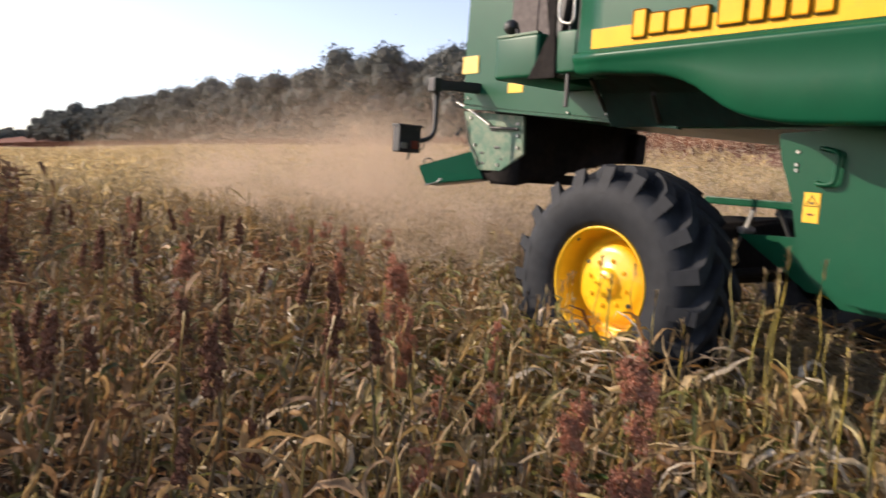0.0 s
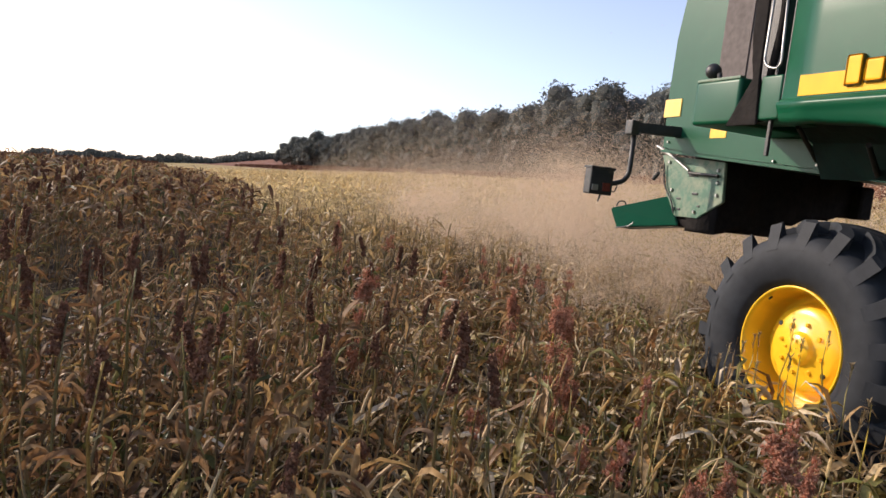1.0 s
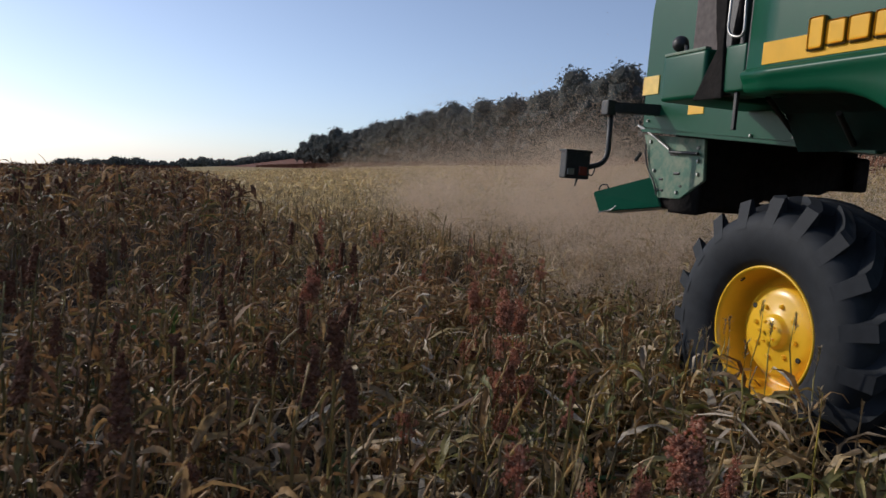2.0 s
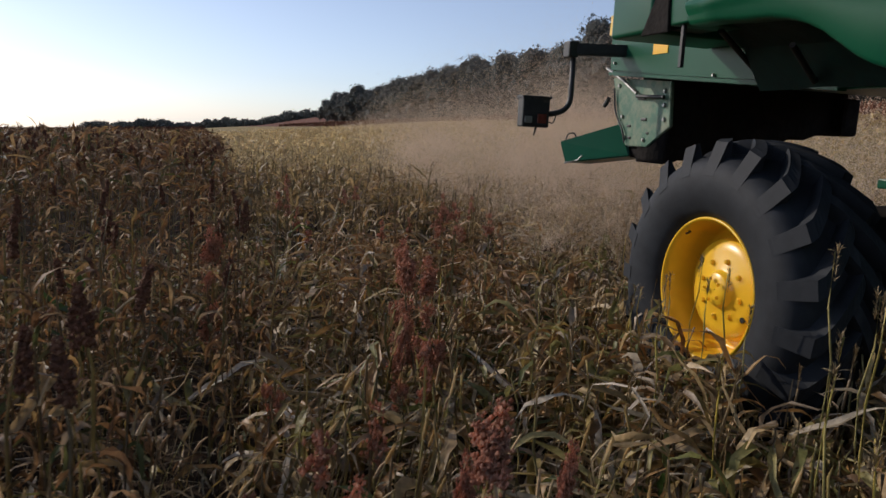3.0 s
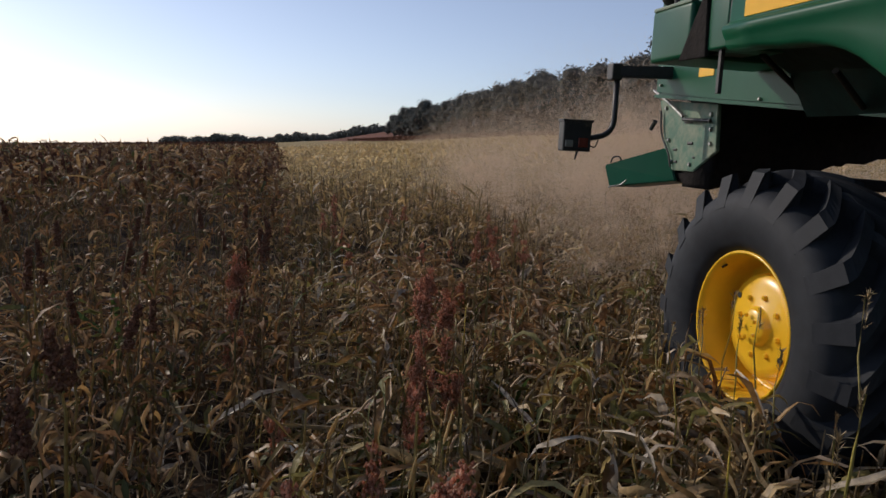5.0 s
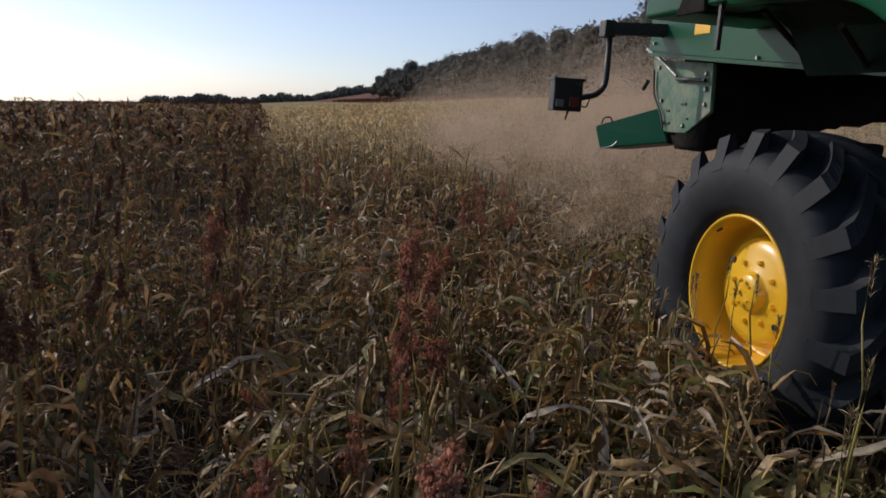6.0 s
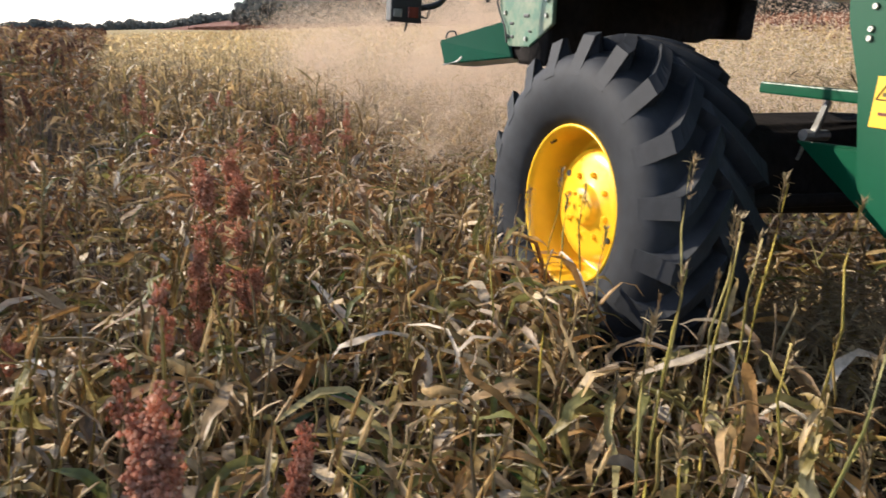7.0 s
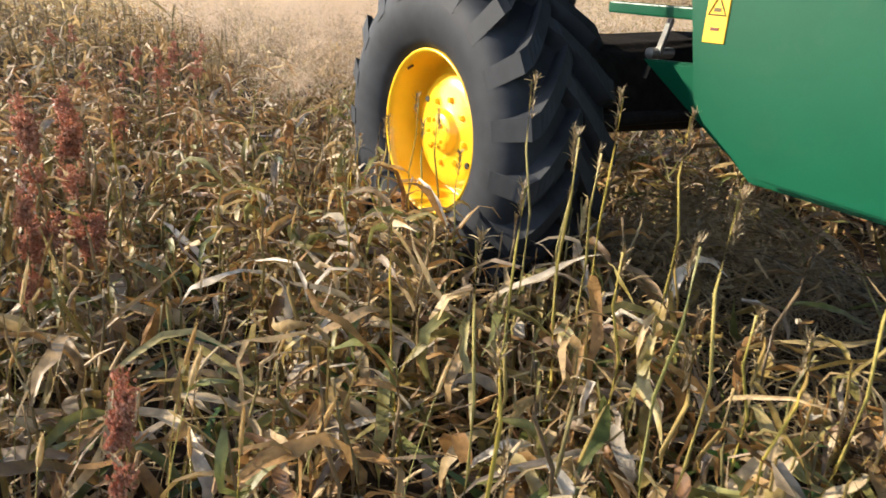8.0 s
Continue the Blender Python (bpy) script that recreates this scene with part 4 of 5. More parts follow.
# -- green shoots and a foxtail in the stubble
def green_shoot(h, n):
    ob = thing("green_shoot", "fresh green sorghum shoot among dry stubble leaves", "sorghum shoot", "green shoots in the stubble")
    part("stalk", stalk_mesh(h * 0.7, 0.006, GREEN_LEAF), GREEN_LEAF, ob)
    for k in range(n):
        me = one_leaf(random.uniform(0.2, 0.32), random.uniform(0.028, 0.042), random.uniform(0.4, 1.1), random.uniform(0.7, 1.8), random.uniform(-1, 1), GREEN_LEAF)
        o = part("leaf", me, GREEN_LEAF, ob)
        o.matrix_local = pose(0, 0, h * (0.25 + 0.45 * k / n), 0, 0, 150 * k + random.uniform(-40, 40))
    return ob


SHOOTS = [green_shoot(0.42, 4), green_shoot(0.5, 3)]
GREEN_SPOTS = [(-0.12, -1.86, 1), (-0.52, -1.65, 0.9), (-0.14, -1.24, 1), (-1.2, -0.34, 0.85), (-0.02, -1.72, 1), (0.0, 1.45, 1), (-0.73, -1.59, 0.8), (-3.3, 0.37, 1.5), (-2.97, 1.34, 1.5),
               (-0.3, -1.95, 0.9), (-0.9, 0.5, 0.9), (-1.27, -1.05, 0.9), (-0.8, -0.9, 0.8)]
for k, (x, y, sc) in enumerate(GREEN_SPOTS):
    m = pose(x, y, 0, 0, 0, random.uniform(0, 360)) @ Matrix.Scale(sc, 4)
    if k < 2:
        SHOOTS[k].matrix_basis = m
    else:
        copy_thing(SHOOTS[k % 2], m)

def foxtail(h, spike, lean):
    """A thin bent stem with a bristly spike on its tip."""
    ob = thing("foxtail", "pale yellow foxtail seed spike on a thin stem", "foxtail plant", "foxtails among the sorghum")
    stem = [(0, 0, 0), (0.1 * lean, 0, 0.45 * h), (0.45 * lean, 0.01, 0.8 * h), (lean, 0.01, h)]
    part("stem", finish("stem", pipe(arc(stem, 3), 0.0022, 5, 0.7), STALK_YELLOW, True), STALK_YELLOW, ob)
    base, d = np.array(stem[3]), np.array([lean * 1.1, 0.0, 0.4 * h])
    d = d / np.linalg.norm(d)
    tip = base + d * spike + np.array([0.012, 0, -0.006])
    core = pipe([tuple(base + (tip - base) * t) for t in (0, 0.12, 0.5, 0.85, 1)], 0.0082, 7, 0.85)
    core.verts.index_update()
    vs = np.array([v.co[:] for v in core.verts])
    quads = [tuple(v.index for v in f.verts) for f in core.faces if len(f.verts) == 4]
    core.free()
    along = (vs - base) @ (tip - base) / ((tip - base) @ (tip - base))
    axis = base + along[:, None] * (tip - base)
    vs = axis + (vs - axis) * np.interp(along, [0, 0.12, 0.5, 0.85, 1], [0.45, 0.95, 1.05, 0.8, 0.3])[:, None]
    n = 150
    t = uni(0, 1, n)
    v2, f2 = strips(base + t[:, None] * (tip - base), uni(0, 6.28, n), uni(0.6, 1.3, n), uni(0.010, 0.015, n), uni(0.0016, 0.003, n), uni(-0.3, 0.3, n), uni(-1, 1, n), 1, 2)
    v, f = merge([(vs, np.array(quads)), (v2, f2)])
    part("seed_spike", np_mesh("seed_spike", v, f, FOXTAIL), FOXTAIL, ob, "bristly straw-yellow seed spike")
    return ob


FOXTAILS = [foxtail(0.50, 0.075, 0.10), foxtail(0.56, 0.085, 0.05), foxtail(0.46, 0.06, 0.14), foxtail(0.6, 0.07, 0.16)]
spots = [(-1.36, -1.66, 10, 1.25), (-1.80, -1.17, 40, 1.2), (-1.69, -1.50, 60, 1.2), (-1.52, -1.55, 40, 1.25), (-1.49, -1.42, 20, 1.25), (-1.43, -1.70, 50, 1.1), (-1.48, -1.62, 80, 1.15), (-1.2, -1.74, 30, 1.1)]
spots += [(x, y, random.gauss(-15, 45), random.uniform(0.8, 1.1)) for x, y in scatter_near(26, -2.2, -0.3, -2.3, 0.8, lambda x, y: x < -0.9 or y > -0.6)]
spots += [(x, y, random.gauss(-25, 35), random.uniform(0.9, 1.25)) for x, y in scatter_near(60, -4.3, -1.7, -2.4, 1.4, lambda x, y: True)]
for k, (x, y, turn, sc) in enumerate(spots):
    m = pose(x, y, 0, random.uniform(-6, 6), random.uniform(-4, 10), turn) @ Matrix.Diagonal((0.78 * min(sc, 0.95), 0.78 * min(sc, 0.95), 0.9 * sc, 1))
    if k < 4:
        FOXTAILS[k].matrix_basis = m
    else:
        copy_thing(FOXTAILS[k % 4] if k else FOXTAILS[1], m)


# -- the mass of the crop
def points(r0, r1, a0, a1, density):
    a0, a1 = radians(a0), radians(a1)
    n = int(density * (r1 * r1 - r0 * r0) / 2 * (a1 - a0))
    r, a = np.sqrt(uni(r0 * r0, r1 * r1, n)), uni(a0, a1, n)
    x, y = EYE_X + r * np.sin(a), EYE_Y + r * np.cos(a)
    return x, y


def crop(name, x, y, h, hspread, leaves, L, W, seg, across, mat, label, stalk_r=0.008, low=0.1, high=0.8, tilt=0.06, elev=(0.1, 1.25), crumple=0.12):
    n = len(x)
    z = ground_z(x, y)
    H = h + hspread * rng.standard_normal(n).clip(-2, 2)
    base, top = np.stack([x, y, z], -1), np.stack([x + tilt * rng.standard_normal(n), y + tilt * rng.standard_normal(n), z + H], -1)
    k = np.repeat(np.arange(n), leaves)
    N = len(k)
    t = uni(low, high, N)
    b = base[k] * (1 - t[:, None]) + top[k] * t[:, None]
    v, f = strips(b, uni(0, 2 * np.pi, N), uni(*elev, N), uni(*L, N), uni(*W, N), uni(0.9, 2.6, N), uni(-2.4, 2.4, N), seg, across, 0.25, crumple)
    tagged(new(name + "_leaves", np_mesh(name + "_leaves", v, f, mat, True)), label, "crop leaves", kind="stuff")
    if stalk_r > 0.02:
        return top
    v, f = rods(base, top, np.full(n, stalk_r), 4)
    tagged(new(name + "_stalks", np_mesh(name + "_stalks", v, f, STALK)), label.replace("leaves", "stalks"), "crop stalks", kind="stuff")
    return top


def heads(name, top, height, width, count, size, label, mat=None):
    n = len(top)
    c = head_points(top + np.array([0, 0, 0.03]), uni(*height, n), uni(*width, n), count)
    v, f = grains(c, uni(*size, len(c)), 1.6, size[1] > 0.012)
    tagged(new(name, np_mesh(name, v, f, mat or GRAIN)), label, "seed heads", kind="stuff")


# standing crop
x, y = points(0.5, 8, -75, 40, 8)
ok = (x < edge_of(y)) & clear_of(x, y, 1.05)
top = crop("near_crop", x[ok], y[ok], 0.86, 0.09, 32, (0.07, 0.2), (0.01, 0.026), 4, 3, LEAF_STANDING, "brown and olive drying leaves of standing sorghum", 0.004, 0.1, 0.95, crumple=0.2)
heads("near_seed_heads", top[rng.random(len(top)) < 0.075] + np.array([0, 0, 0.03]), (0.09, 0.15), (0.036, 0.052), 150, (0.0035, 0.006), "dense brown-red sorghum seed heads")
x, y = points(8, 26, -32, 30, 11)
ok = x < edge_of(y)
top = crop("middle_crop", x[ok], y[ok], 1.03, 0.08, 10, (0.15, 0.36), (0.025, 0.05), 3, 2, LEAF_STANDING, "brown drying leaves of standing sorghum further off", 0.005, 0.35, 0.98)
heads("middle_seed_heads", top[rng.random(len(top)) < 0.5], (0.14, 0.22), (0.055, 0.08), 20, (0.011, 0.02), "dark brown-red sorghum seed heads further off")
x, y = points(26, 110, -32, 12, 2.6)
ok = x < edge_of(y)
top = crop("far_crop", x[ok], y[ok], 1.03, 0.08, 4, (0.4, 0.7), (0.07, 0.12), 2, 2, LEAF_STANDING, "dark leaves of far standing sorghum", 0.03, 0.5, 0.95)
heads("far_seed_heads", top, (0.2, 0.3), (0.14, 0.25), 3, (0.05, 0.09), "dark far sorghum seed heads")

x, y = points(110, 300, -34, 3, 0.13)
ok = x < edge_of(y)
heads("farthest_seed_heads", np.stack([x, y, ground_z(x, y) + 1.1], -1)[ok], (0.6, 0.8), (0.6, 1.2), 6, (0.2, 0.4), "dark standing sorghum near the skyline")

x, y = points(0.5, 13, 40, 285, 7)
ok = (x < edge_of(y)) & clear_of(x, y, 1.05)
top = crop("near_side_crop", x[ok], y[ok], 0.96, 0.08, 12, (0.12, 0.32), (0.02, 0.04), 3, 2, LEAF_STANDING, "brown drying leaves of standing sorghum beside the walk", 0.0065, 0.1, 0.8)
heads("near_side_seed_heads", top[rng.random(len(top)) < 0.4], (0.15, 0.2), (0.045, 0.06), 20, (0.013, 0.02), "brown-red seed heads of standing sorghum beside the walk")

# cut crop: stalks with leaves, no heads
x, y = points(0.5, 8, -40, 100, 17)
ok = (x > edge_of(y)) & clear_of(x, y, 0.85) & clumped(x, y)
x, y = x[ok], y[ok]
crop("near_stubble", x, y, 0.40, 0.13, 17, (0.14, 0.44), (0.009, 0.040), 5, 3, LEAF, "pale tan and olive dry leaves on cut sorghum stalks", 0.005, 0.15, 1.0, elev=(-0.7, 0.65), crumple=0.22)
x, y = uni(-0.75, 0.45, 80), uni(-0.75, 0.75, 80)
ok = clear_of(x, y, 0.85)
crop("wheel_stubble", x[ok], y[ok], 0.48, 0.08, 15, (0.16, 0.36), (0.014, 0.042), 5, 3, LEAF, "dry leaves on trampled sorghum stalks round the tyre", 0.0055, 0.2, 0.95, elev=(-0.4, 1.1), crumple=0.18)
x, y = uni(-1.6, -0.2, 50), uni(0.6, 3.2, 50)
ok = clear_of(x, y, 0.85) & (x > edge_of(y))
crop("rust_stubble", x[ok], y[ok], 0.58, 0.1, 16, (0.10, 0.28), (0.012, 0.034), 4, 3, LEAF_RUST, "rust-brown dry leaves on sorghum stalks beside the wheel", 0.0055, 0.45, 1.0, elev=(-0.4, 1.1), crumple=0.18)
x, y = points(0.5, 12, 100, 215, 8)
ok = (x > edge_of(y)) & clear_of(x, y, 0.85)
crop("side_stubble", x[ok], y[ok], 0.5, 0.13, 9, (0.12, 0.34), (0.02, 0.045), 3, 2, LEAF, "pale dry leaves on cut sorghum stalks beside the walk", 0.0055, 0.05, 0.85)
x, y = points(8, 15, -5, 75, 14)
ok = (x > edge_of(y)) & clear_of(x, y, 0.3)
crop("middle_stubble", x[ok], y[ok], 0.55, 0.12, 8, (0.2, 0.40), (0.028, 0.052), 2, 2, STUBBLE_NEAR, "brown leaves on cut stalks further off", 0.01, 0.15, 0.95)
x, y = points(15, 26, -5, 75, 13)
ok = (x > edge_of(y)) & clear_of(x, y, 0.3)
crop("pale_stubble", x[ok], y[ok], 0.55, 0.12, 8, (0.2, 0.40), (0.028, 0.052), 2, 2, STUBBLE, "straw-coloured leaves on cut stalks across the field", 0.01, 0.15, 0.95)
x, y = points(26, 110, -2, 60, 2.6)
ok = (x > edge_of(y)) & (x < 31)
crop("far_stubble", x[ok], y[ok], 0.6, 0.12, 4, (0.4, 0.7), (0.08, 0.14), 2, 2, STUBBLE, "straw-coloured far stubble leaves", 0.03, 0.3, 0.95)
n = 4000
x, y = uni(30, 52, n), 20 + 330 * rng.random(n) ** 1.5
z = ground_z(x, y)
heads("red_strip_heads", np.stack([x, y, z + 1.0 + 0.1 * rng.standard_normal(n)], -1), (0.6, 0.9), (0.3, 0.6), 6, (0.10, 0.18), "red-brown standing sorghum strip below the wood", STRIP_RED)

# missed heads among the cut stalks
x, y = points(1.2, 9, -20, 70, 2.2)
ok = ((x < -1.4) | (y > 0.9)) & (x > edge_of(y)) & clear_of(x, y, 0.7) & (x < 0.0)
x, y = x[ok], y[ok]
top = np.stack([x, y, uni(0.55, 0.92, len(x))], -1)
heads("missed_seed_heads", top, (0.14, 0.24), (0.06, 0.10), 130, (0.004, 0.0075), "rust-red seed heads left on stalks in the stubble", GRAIN_RED)
v, f = rods(np.stack([x, y, 0 * x], -1), top - np.array([0, 0, 0.05]), np.full(len(x), 0.007))
tagged(new("missed_head_stalks", np_mesh("missed_head_stalks", v, f, STALK)), "thin stalks under the missed seed heads", "crop stalks", kind="stuff")

# foxtail spikes all through the near crop
x, y = points(1.2, 9, -70, 70, 18)
ok = clear_of(x, y, 1.0) & ((x < -0.9) | (y > 0.8)) & (x < 0.6) & (rng.random(len(x)) < np.where(x < -1.2, 1.0, 0.35))
x, y = x[ok], y[ok]
N = len(x)
a = np.stack([x, y, ground_z(x, y) + np.where(x < edge_of(y), uni(0.45, 0.84, N), uni(0.35, 0.66, N))], -1)
d = np.stack([0.45 + 0.35 * rng.standard_normal(N), -0.12 + 0.35 * rng.standard_normal(N), np.full(N, 0.9)], -1)
b = a + d / np.linalg.norm(d, axis=1, keepdims=True) * uni(0.05, 0.09, N)[:, None]
v, f = rods(a, b, uni(0.0045, 0.007, N), 5, np.stack([0 * x, 0 * x, uni(0.0, 0.008, N)], -1))
tagged(new("foxtail_spikes", np_mesh("foxtail_spikes", v, f, FOXTAIL_MASS)), "pale yellow foxtail spikes through the sorghum", "foxtails", kind="stuff")
v, f = rods(np.stack([x - 0.1, y, ground_z(x, y)], -1), a, np.full(N, 0.0018), 3)
tagged(new("foxtail_stems", np_mesh("foxtail_stems", v, f, STALK)), "thin foxtail stems through the sorghum", "grass stems", kind="stuff")

# loose leaves and straw lying in the stubble
x, y = points(0.3, 6.5, -180, 180, 70)
ok = (clear_of(x, y, 0.5) | (x > 0.35)) & clumped(x, y)
x, y = x[ok], y[ok]
N = len(x)
v, f = strips(np.stack([x, y, uni(0.03, 0.42, N)], -1), uni(0, 6.28, N), uni(-0.4, 0.5, N), uni(0.16, 0.46, N), uni(0.010, 0.044, N), uni(-0.4, 1.2, N), uni(-2.5, 2.5, N), 5, 3, 0.3, 0.2)
tagged(new("fallen_leaves", np_mesh("fallen_leaves", v, f, LEAF, True)), "fallen pale dry sorghum leaves over the soil", "fallen leaves", kind="stuff")
x, y = points(0.3, 8, -180, 180, 150)
N = len(x)
v, f = strips(np.stack([x, y, uni(0.0, 0.12, N)], -1), uni(0, 6.28, N), uni(-0.2, 0.35, N), uni(0.08, 0.3, N), uni(0.004, 0.01, N), uni(-0.3, 0.4, N), uni(-1, 1, N), 2, 2)
tagged(new("straw", np_mesh("straw", v, f, STRAW)), "chopped straw littered on the soil", "straw", kind="stuff")
x, y = points(0.6, 4.2, -40, 100, 420)
ok = clear_of(x, y, 0.6) & (x > edge_of(y)) & clumped(x, y)
x, y = x[ok], y[ok]
N = len(x)
v, f = strips(np.stack([x, y, 0.46 * rng.random(N) ** 0.7], -1), uni(0, 6.28, N), uni(-0.9, 1.1, N), uni(0.03, 0.16, N), uni(0.003, 0.011, N), uni(-0.5, 1.0, N), uni(-2, 2, N), 2, 2, 0.25, 0.2)
tagged(new("leaf_scraps", np_mesh("leaf_scraps", v, f, LEAF_SCRAP)), "torn brown and tan leaf scraps caught in the stubble", "leaf scraps", kind="stuff")
# straw heap under the machine and chaff on the beam
N = 6000
x, y = 1.0 + 0.55 * rng.standard_normal(N), -0.75 + 0.5 * rng.standard_normal(N)
z = 0.62 * np.exp(-((x - 1.0) / 0.7) ** 2 - ((y + 0.75) / 0.6) ** 2)
v, f = strips(np.stack([x, y, z * uni(0.3, 1.0, N)], -1), uni(0, 6.28, N), uni(-0.4, 0.6, N), uni(0.06, 0.3, N), uni(0.004, 0.016, N), uni(-0.3, 0.9, N), uni(-1, 1, N), 2, 2)
tagged(new("straw_heap", np_mesh("straw_heap", v, f, STRAW)), "heap of brown straw under the machine", "straw", kind="stuff")
N = 260
v, f = strips(np.stack([uni(0.84, 0.96, N), uni(-1.1, -0.15, N), uni(1.322, 1.36, N)], -1), uni(0, 6.28, N), uni(-0.2, 0.5, N), uni(0.03, 0.14, N), uni(0.003, 0.009, N), uni(-0.2, 0.5, N), uni(-1, 1, N), 2, 2)
tagged(new("beam_chaff", np_mesh("beam_chaff", v, f, STRAW)), "chaff lying on the green beam", "chaff", kind="stuff")

# ---- airborne dust behind the machine: a cloud of tiny flakes ----
def flakes(name, c, size, label):
    N = len(c)
    q = rng.standard_normal((N, 3, 3))
    q /= np.linalg.norm(q, axis=2, keepdims=True)
    v = (c[:, None] + q * size[:, None, None]).reshape(-1, 3)
    tagged(new(name, np_mesh(name, v, np.arange(3 * N).reshape(-1, 3), DUST_MAT)), label, "dust", kind="stuff")


# billows: the first ones close behind the chopper, then drifting off over the stubble
PUFFS = 70
u = rng.random(PUFFS) ** 1.5
py = 2.7 + 10 * u
px = 0.9 + 0.16 * (py - 3) + uni(-0.75, 2.5, PUFFS) * (0.8 + 0.07 * (py - 3))
size = uni(0.28, 0.55, PUFFS) * (1 + 0.13 * (py - 3))
pz = ground_z(px, py) + 0.22 + 0.95 * rng.random(PUFFS) ** 1.4 * (1 + 0.08 * (py - 3)) + 0.5 * size
N = 750000
k = rng.choice(PUFFS, N, p=size / size.sum())
way = rng.standard_normal((N, 3))
way /= np.linalg.norm(way, axis=1, keepdims=True)
c = np.stack([px, py, pz], -1)[k] + way * (size[k] * 2.1 * rng.beta(1.6, 2.2, N))[:, None] * np.array([1.0, 1.0, 0.8])
c[:, 2] = np.maximum(c[:, 2], ground_z(c[:, 0], c[:, 1]) + 0.1 + 0.35 * rng.random(N))
c = c[(c[:, 1] > 2.5) | (c[:, 2] < 1.2)]
flakes("dust_cloud", c, 0.0041 + 0.00054 * np.maximum(c[:, 1] - 3, 0), "tan dust cloud drifting behind the harvester")
N = 190000
x, y = 3.9 + 6 * rng.random(N) ** 1.3, -1.5 + 11 * rng.random(N)
z = ground_z(x, y) + 0.25 + np.abs(rng.standard_normal(N)) * 1.1
flakes("side_dust_cloud", np.stack([x, y, z], -1), 0.0105 + 0.004 * rng.random(N), "tan dust hanging on the far side of the harvester")
N = 560000
y = 8 + 87 * rng.random(N) ** 1.1
x = 0.15 * y + (np.minimum(46, 4 + 0.9 * y) - 0.15 * y) * rng.random(N)
z = ground_z(x, y) + 0.2 + 5.0 * rng.beta(1.0, 2.6, N) * (0.25 + 0.034 * y) * np.clip((x - 0.15 * y) / 14, 0.06, 1)
flakes("dust_haze", np.stack([x, y, z], -1), 0.00025 * np.hypot(x + 2, y + 3), "thin dust hanging over the stubble")


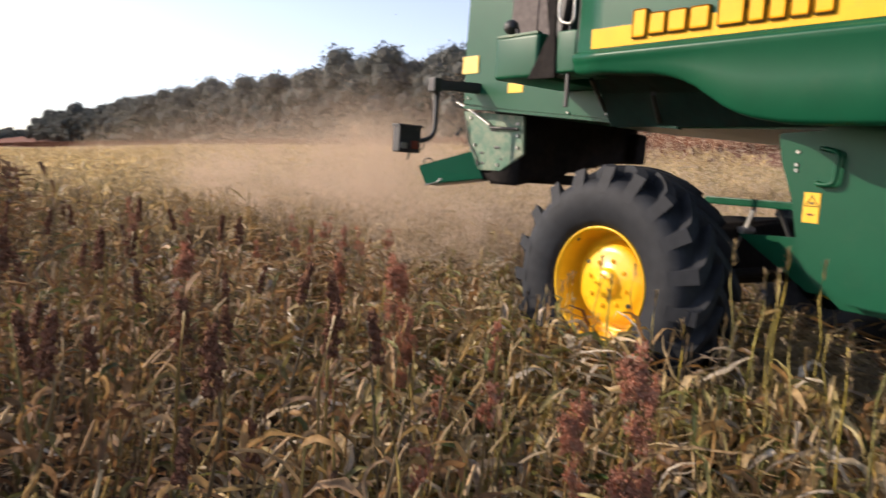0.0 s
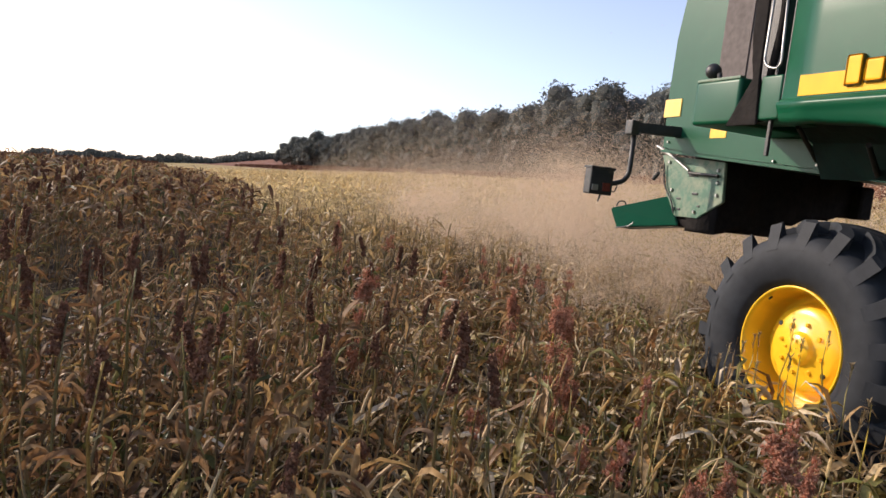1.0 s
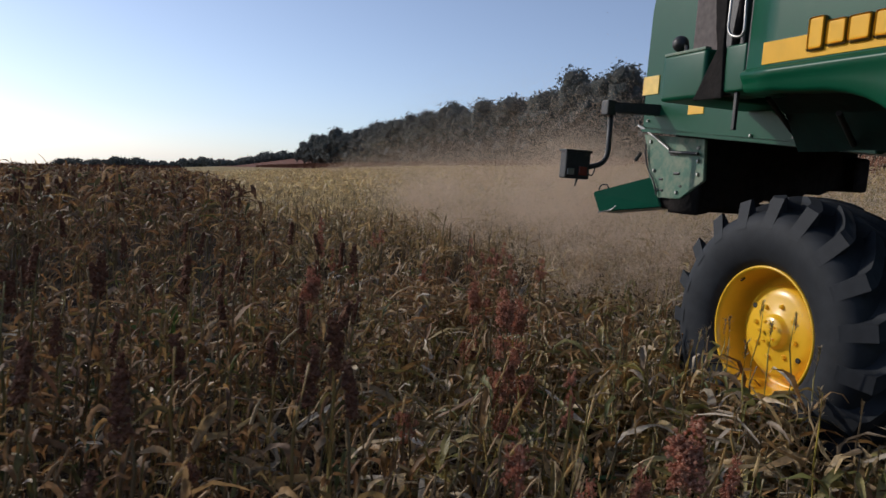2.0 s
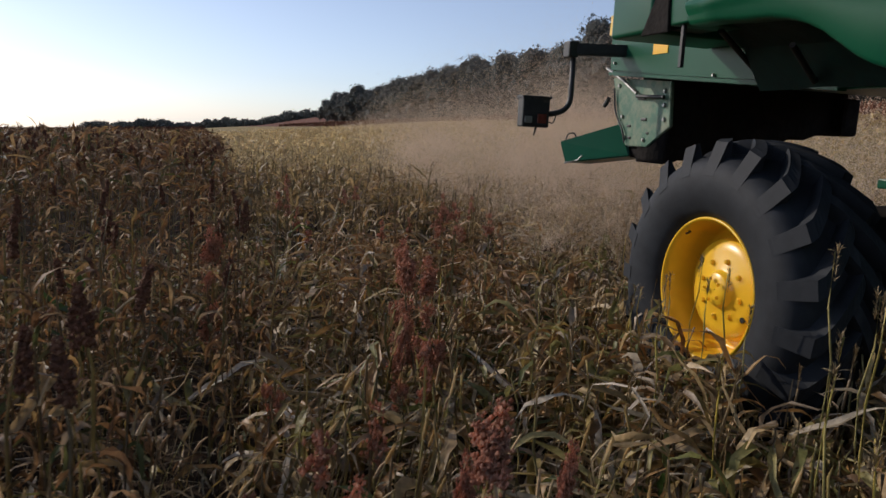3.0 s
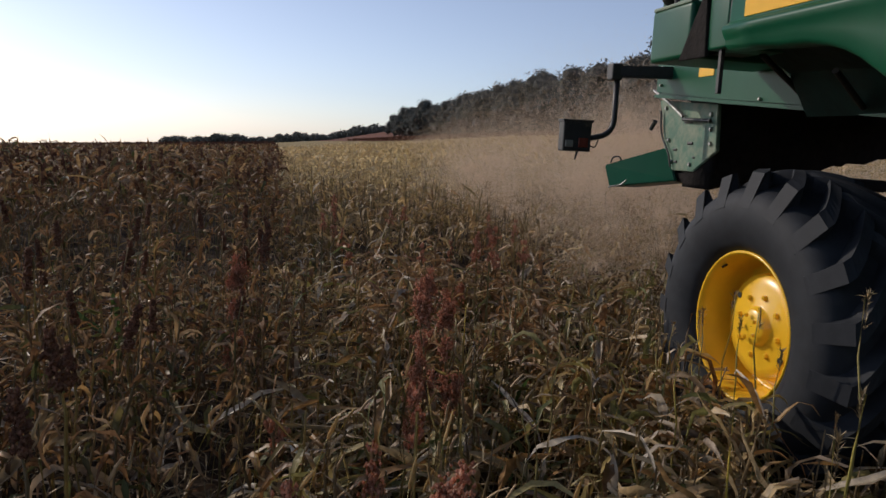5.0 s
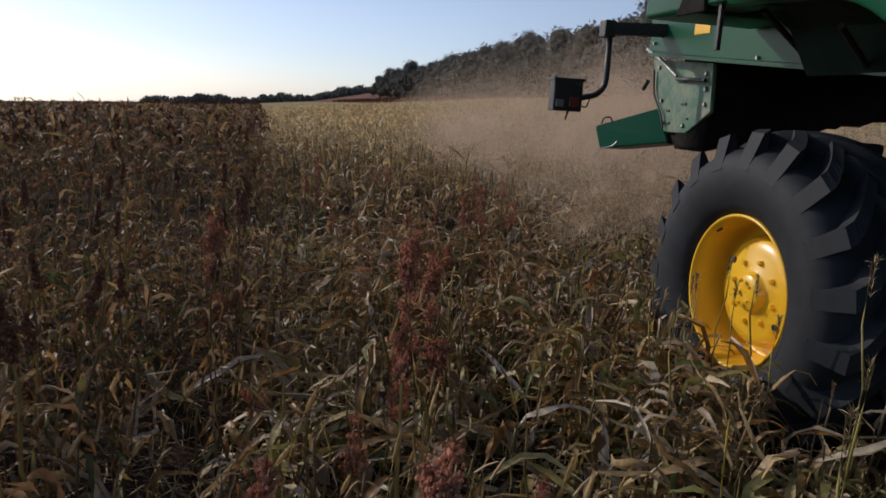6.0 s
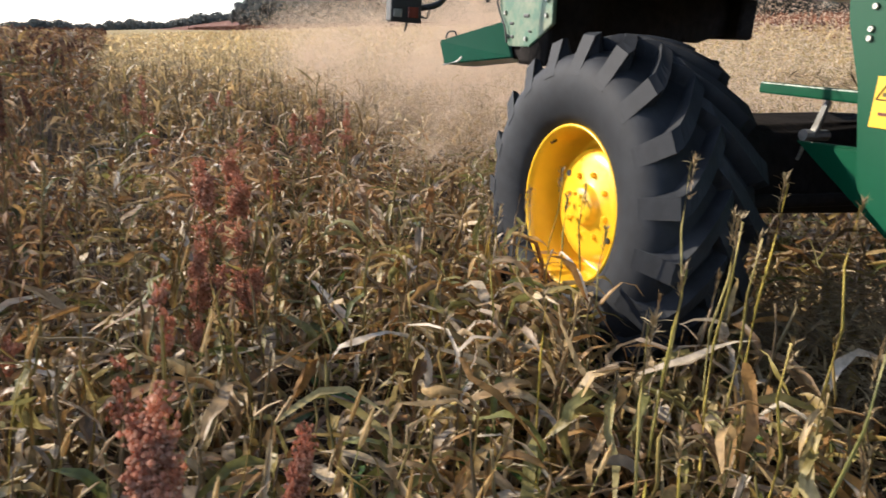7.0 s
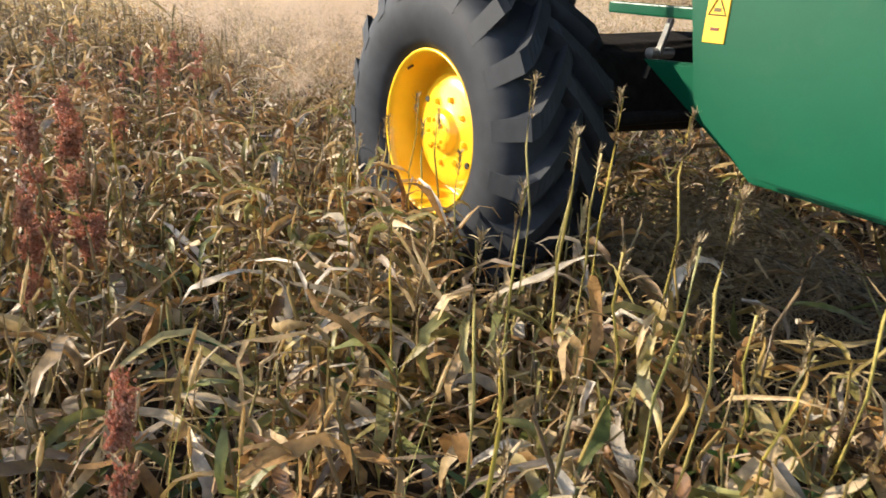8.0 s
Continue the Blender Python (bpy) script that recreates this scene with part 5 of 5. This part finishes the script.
# ---- the wood on the hill ----
def tree(h, seed):
    r = random.Random(seed)
    ob = thing("tree", "autumn broadleaf tree at the edge of the wood", "tree", "trees of the wood")
    trunk = pipe([(0, 0, -1.0), (0.1, 0.05, h * 0.3), (0.05, -0.1, h * 0.6), (0.1, 0.1, h * 0.85)], 0.22, 7, 0.3)
    part("trunk", trunk, BARK, ob)
    g = np.random.default_rng(seed)
    cs = []
    for k in range(30):
        a, t = r.uniform(0, 6.28), r.random()
        rr = h * 0.36 * math.sin(math.pi * (0.2 + 0.66 * t)) * r.uniform(0.35, 1.0)
        cs.append((rr * math.cos(a), rr * math.sin(a), h * (0.10 + 0.76 * t), h * r.uniform(0.09, 0.17)))
    cs = np.array(cs)
    n = 4800
    k = g.integers(0, len(cs), n)
    d = g.standard_normal((n, 3))
    d /= np.linalg.norm(d, axis=1, keepdims=True)
    c = cs[k, :3] + d * (cs[k, 3] * g.uniform(0.7, 1.12, n))[:, None]
    q = g.standard_normal((n, 3, 3)) * (h * 0.0115)
    ico = bmesh.new()
    bmesh.ops.create_icosphere(ico, subdivisions=1, radius=1)
    ico.verts.index_update()
    ball, tris = np.array([v.co[:] for v in ico.verts]), np.array([[v.index for v in f.verts] for f in ico.faces])
    ico.free()
    core = cs[:, None, :3] + ball * (cs[:, 3, None] * g.uniform(0.6, 0.85, (len(cs), len(ball))))[..., None]
    core_f = tris[None] + len(ball) * np.arange(len(cs))[:, None, None]
    v, f = merge([((c[:, None] + q).reshape(-1, 3), np.arange(3 * n).reshape(-1, 3)), (core.reshape(-1, 3), core_f.reshape(-1, 3))])
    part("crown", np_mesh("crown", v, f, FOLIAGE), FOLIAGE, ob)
    for k in range(2):
        a = r.uniform(0, 6.28)
        z0 = h * r.uniform(0.3, 0.55)
        part("limb", pipe([(0.08, 0, z0), (h * 0.12 * math.cos(a), h * 0.12 * math.sin(a), z0 + h * 0.15), (h * 0.22 * math.cos(a), h * 0.22 * math.sin(a), z0 + h * 0.25)], 0.09, 5, 0.4), BARK, ob)
    return ob


TREES = [tree(10.8, 11), tree(10.0, 12), tree(11.2, 13), tree(10.3, 14), tree(9.4, 15)]
spots = []
for row, (x0, step) in enumerate(((53, 3.6), (57, 4.6), (64, 7.0))):
    yy = 2.0
    while yy < 395:
        spots.append((x0 + random.uniform(-1.5, 1.5) + 0.02 * yy, yy))
        yy += step * random.uniform(0.7, 1.3) * (1 + yy / 260)
for k, (x, y) in enumerate(spots):
    m = pose(x, y, float(ground_z(x, y)) - 0.1, 0, 0, random.uniform(0, 360)) @ Matrix.Scale((0.965 + 0.025 * min(1, max(0, (y - 110) / 140))) * (random.uniform(1.07, 1.18) - 0.009 * (x - 53 - 0.02 * y)) * (1.0 + 0.045 * math.sin(0.13 * y) + 0.04 * math.sin(0.31 * y + 1)), 4)
    if k < len(TREES):
        TREES[k].matrix_basis = m
    else:
        copy_thing(random.choice(TREES), m)

# far woods along the skyline
n = 26000
x, y = uni(-110, 190, n), uni(760, 860, n)
top = 5.5 + 2.0 * np.sin(x * 0.09) + 1.4 * np.sin(x * 0.31 + 1) + 1.0 * np.sin(x * 0.7)
c = np.stack([x, y, ground_z(x, y) + top * rng.random(n)], -1)
q = rng.standard_normal((n, 3, 3)) * 1.2
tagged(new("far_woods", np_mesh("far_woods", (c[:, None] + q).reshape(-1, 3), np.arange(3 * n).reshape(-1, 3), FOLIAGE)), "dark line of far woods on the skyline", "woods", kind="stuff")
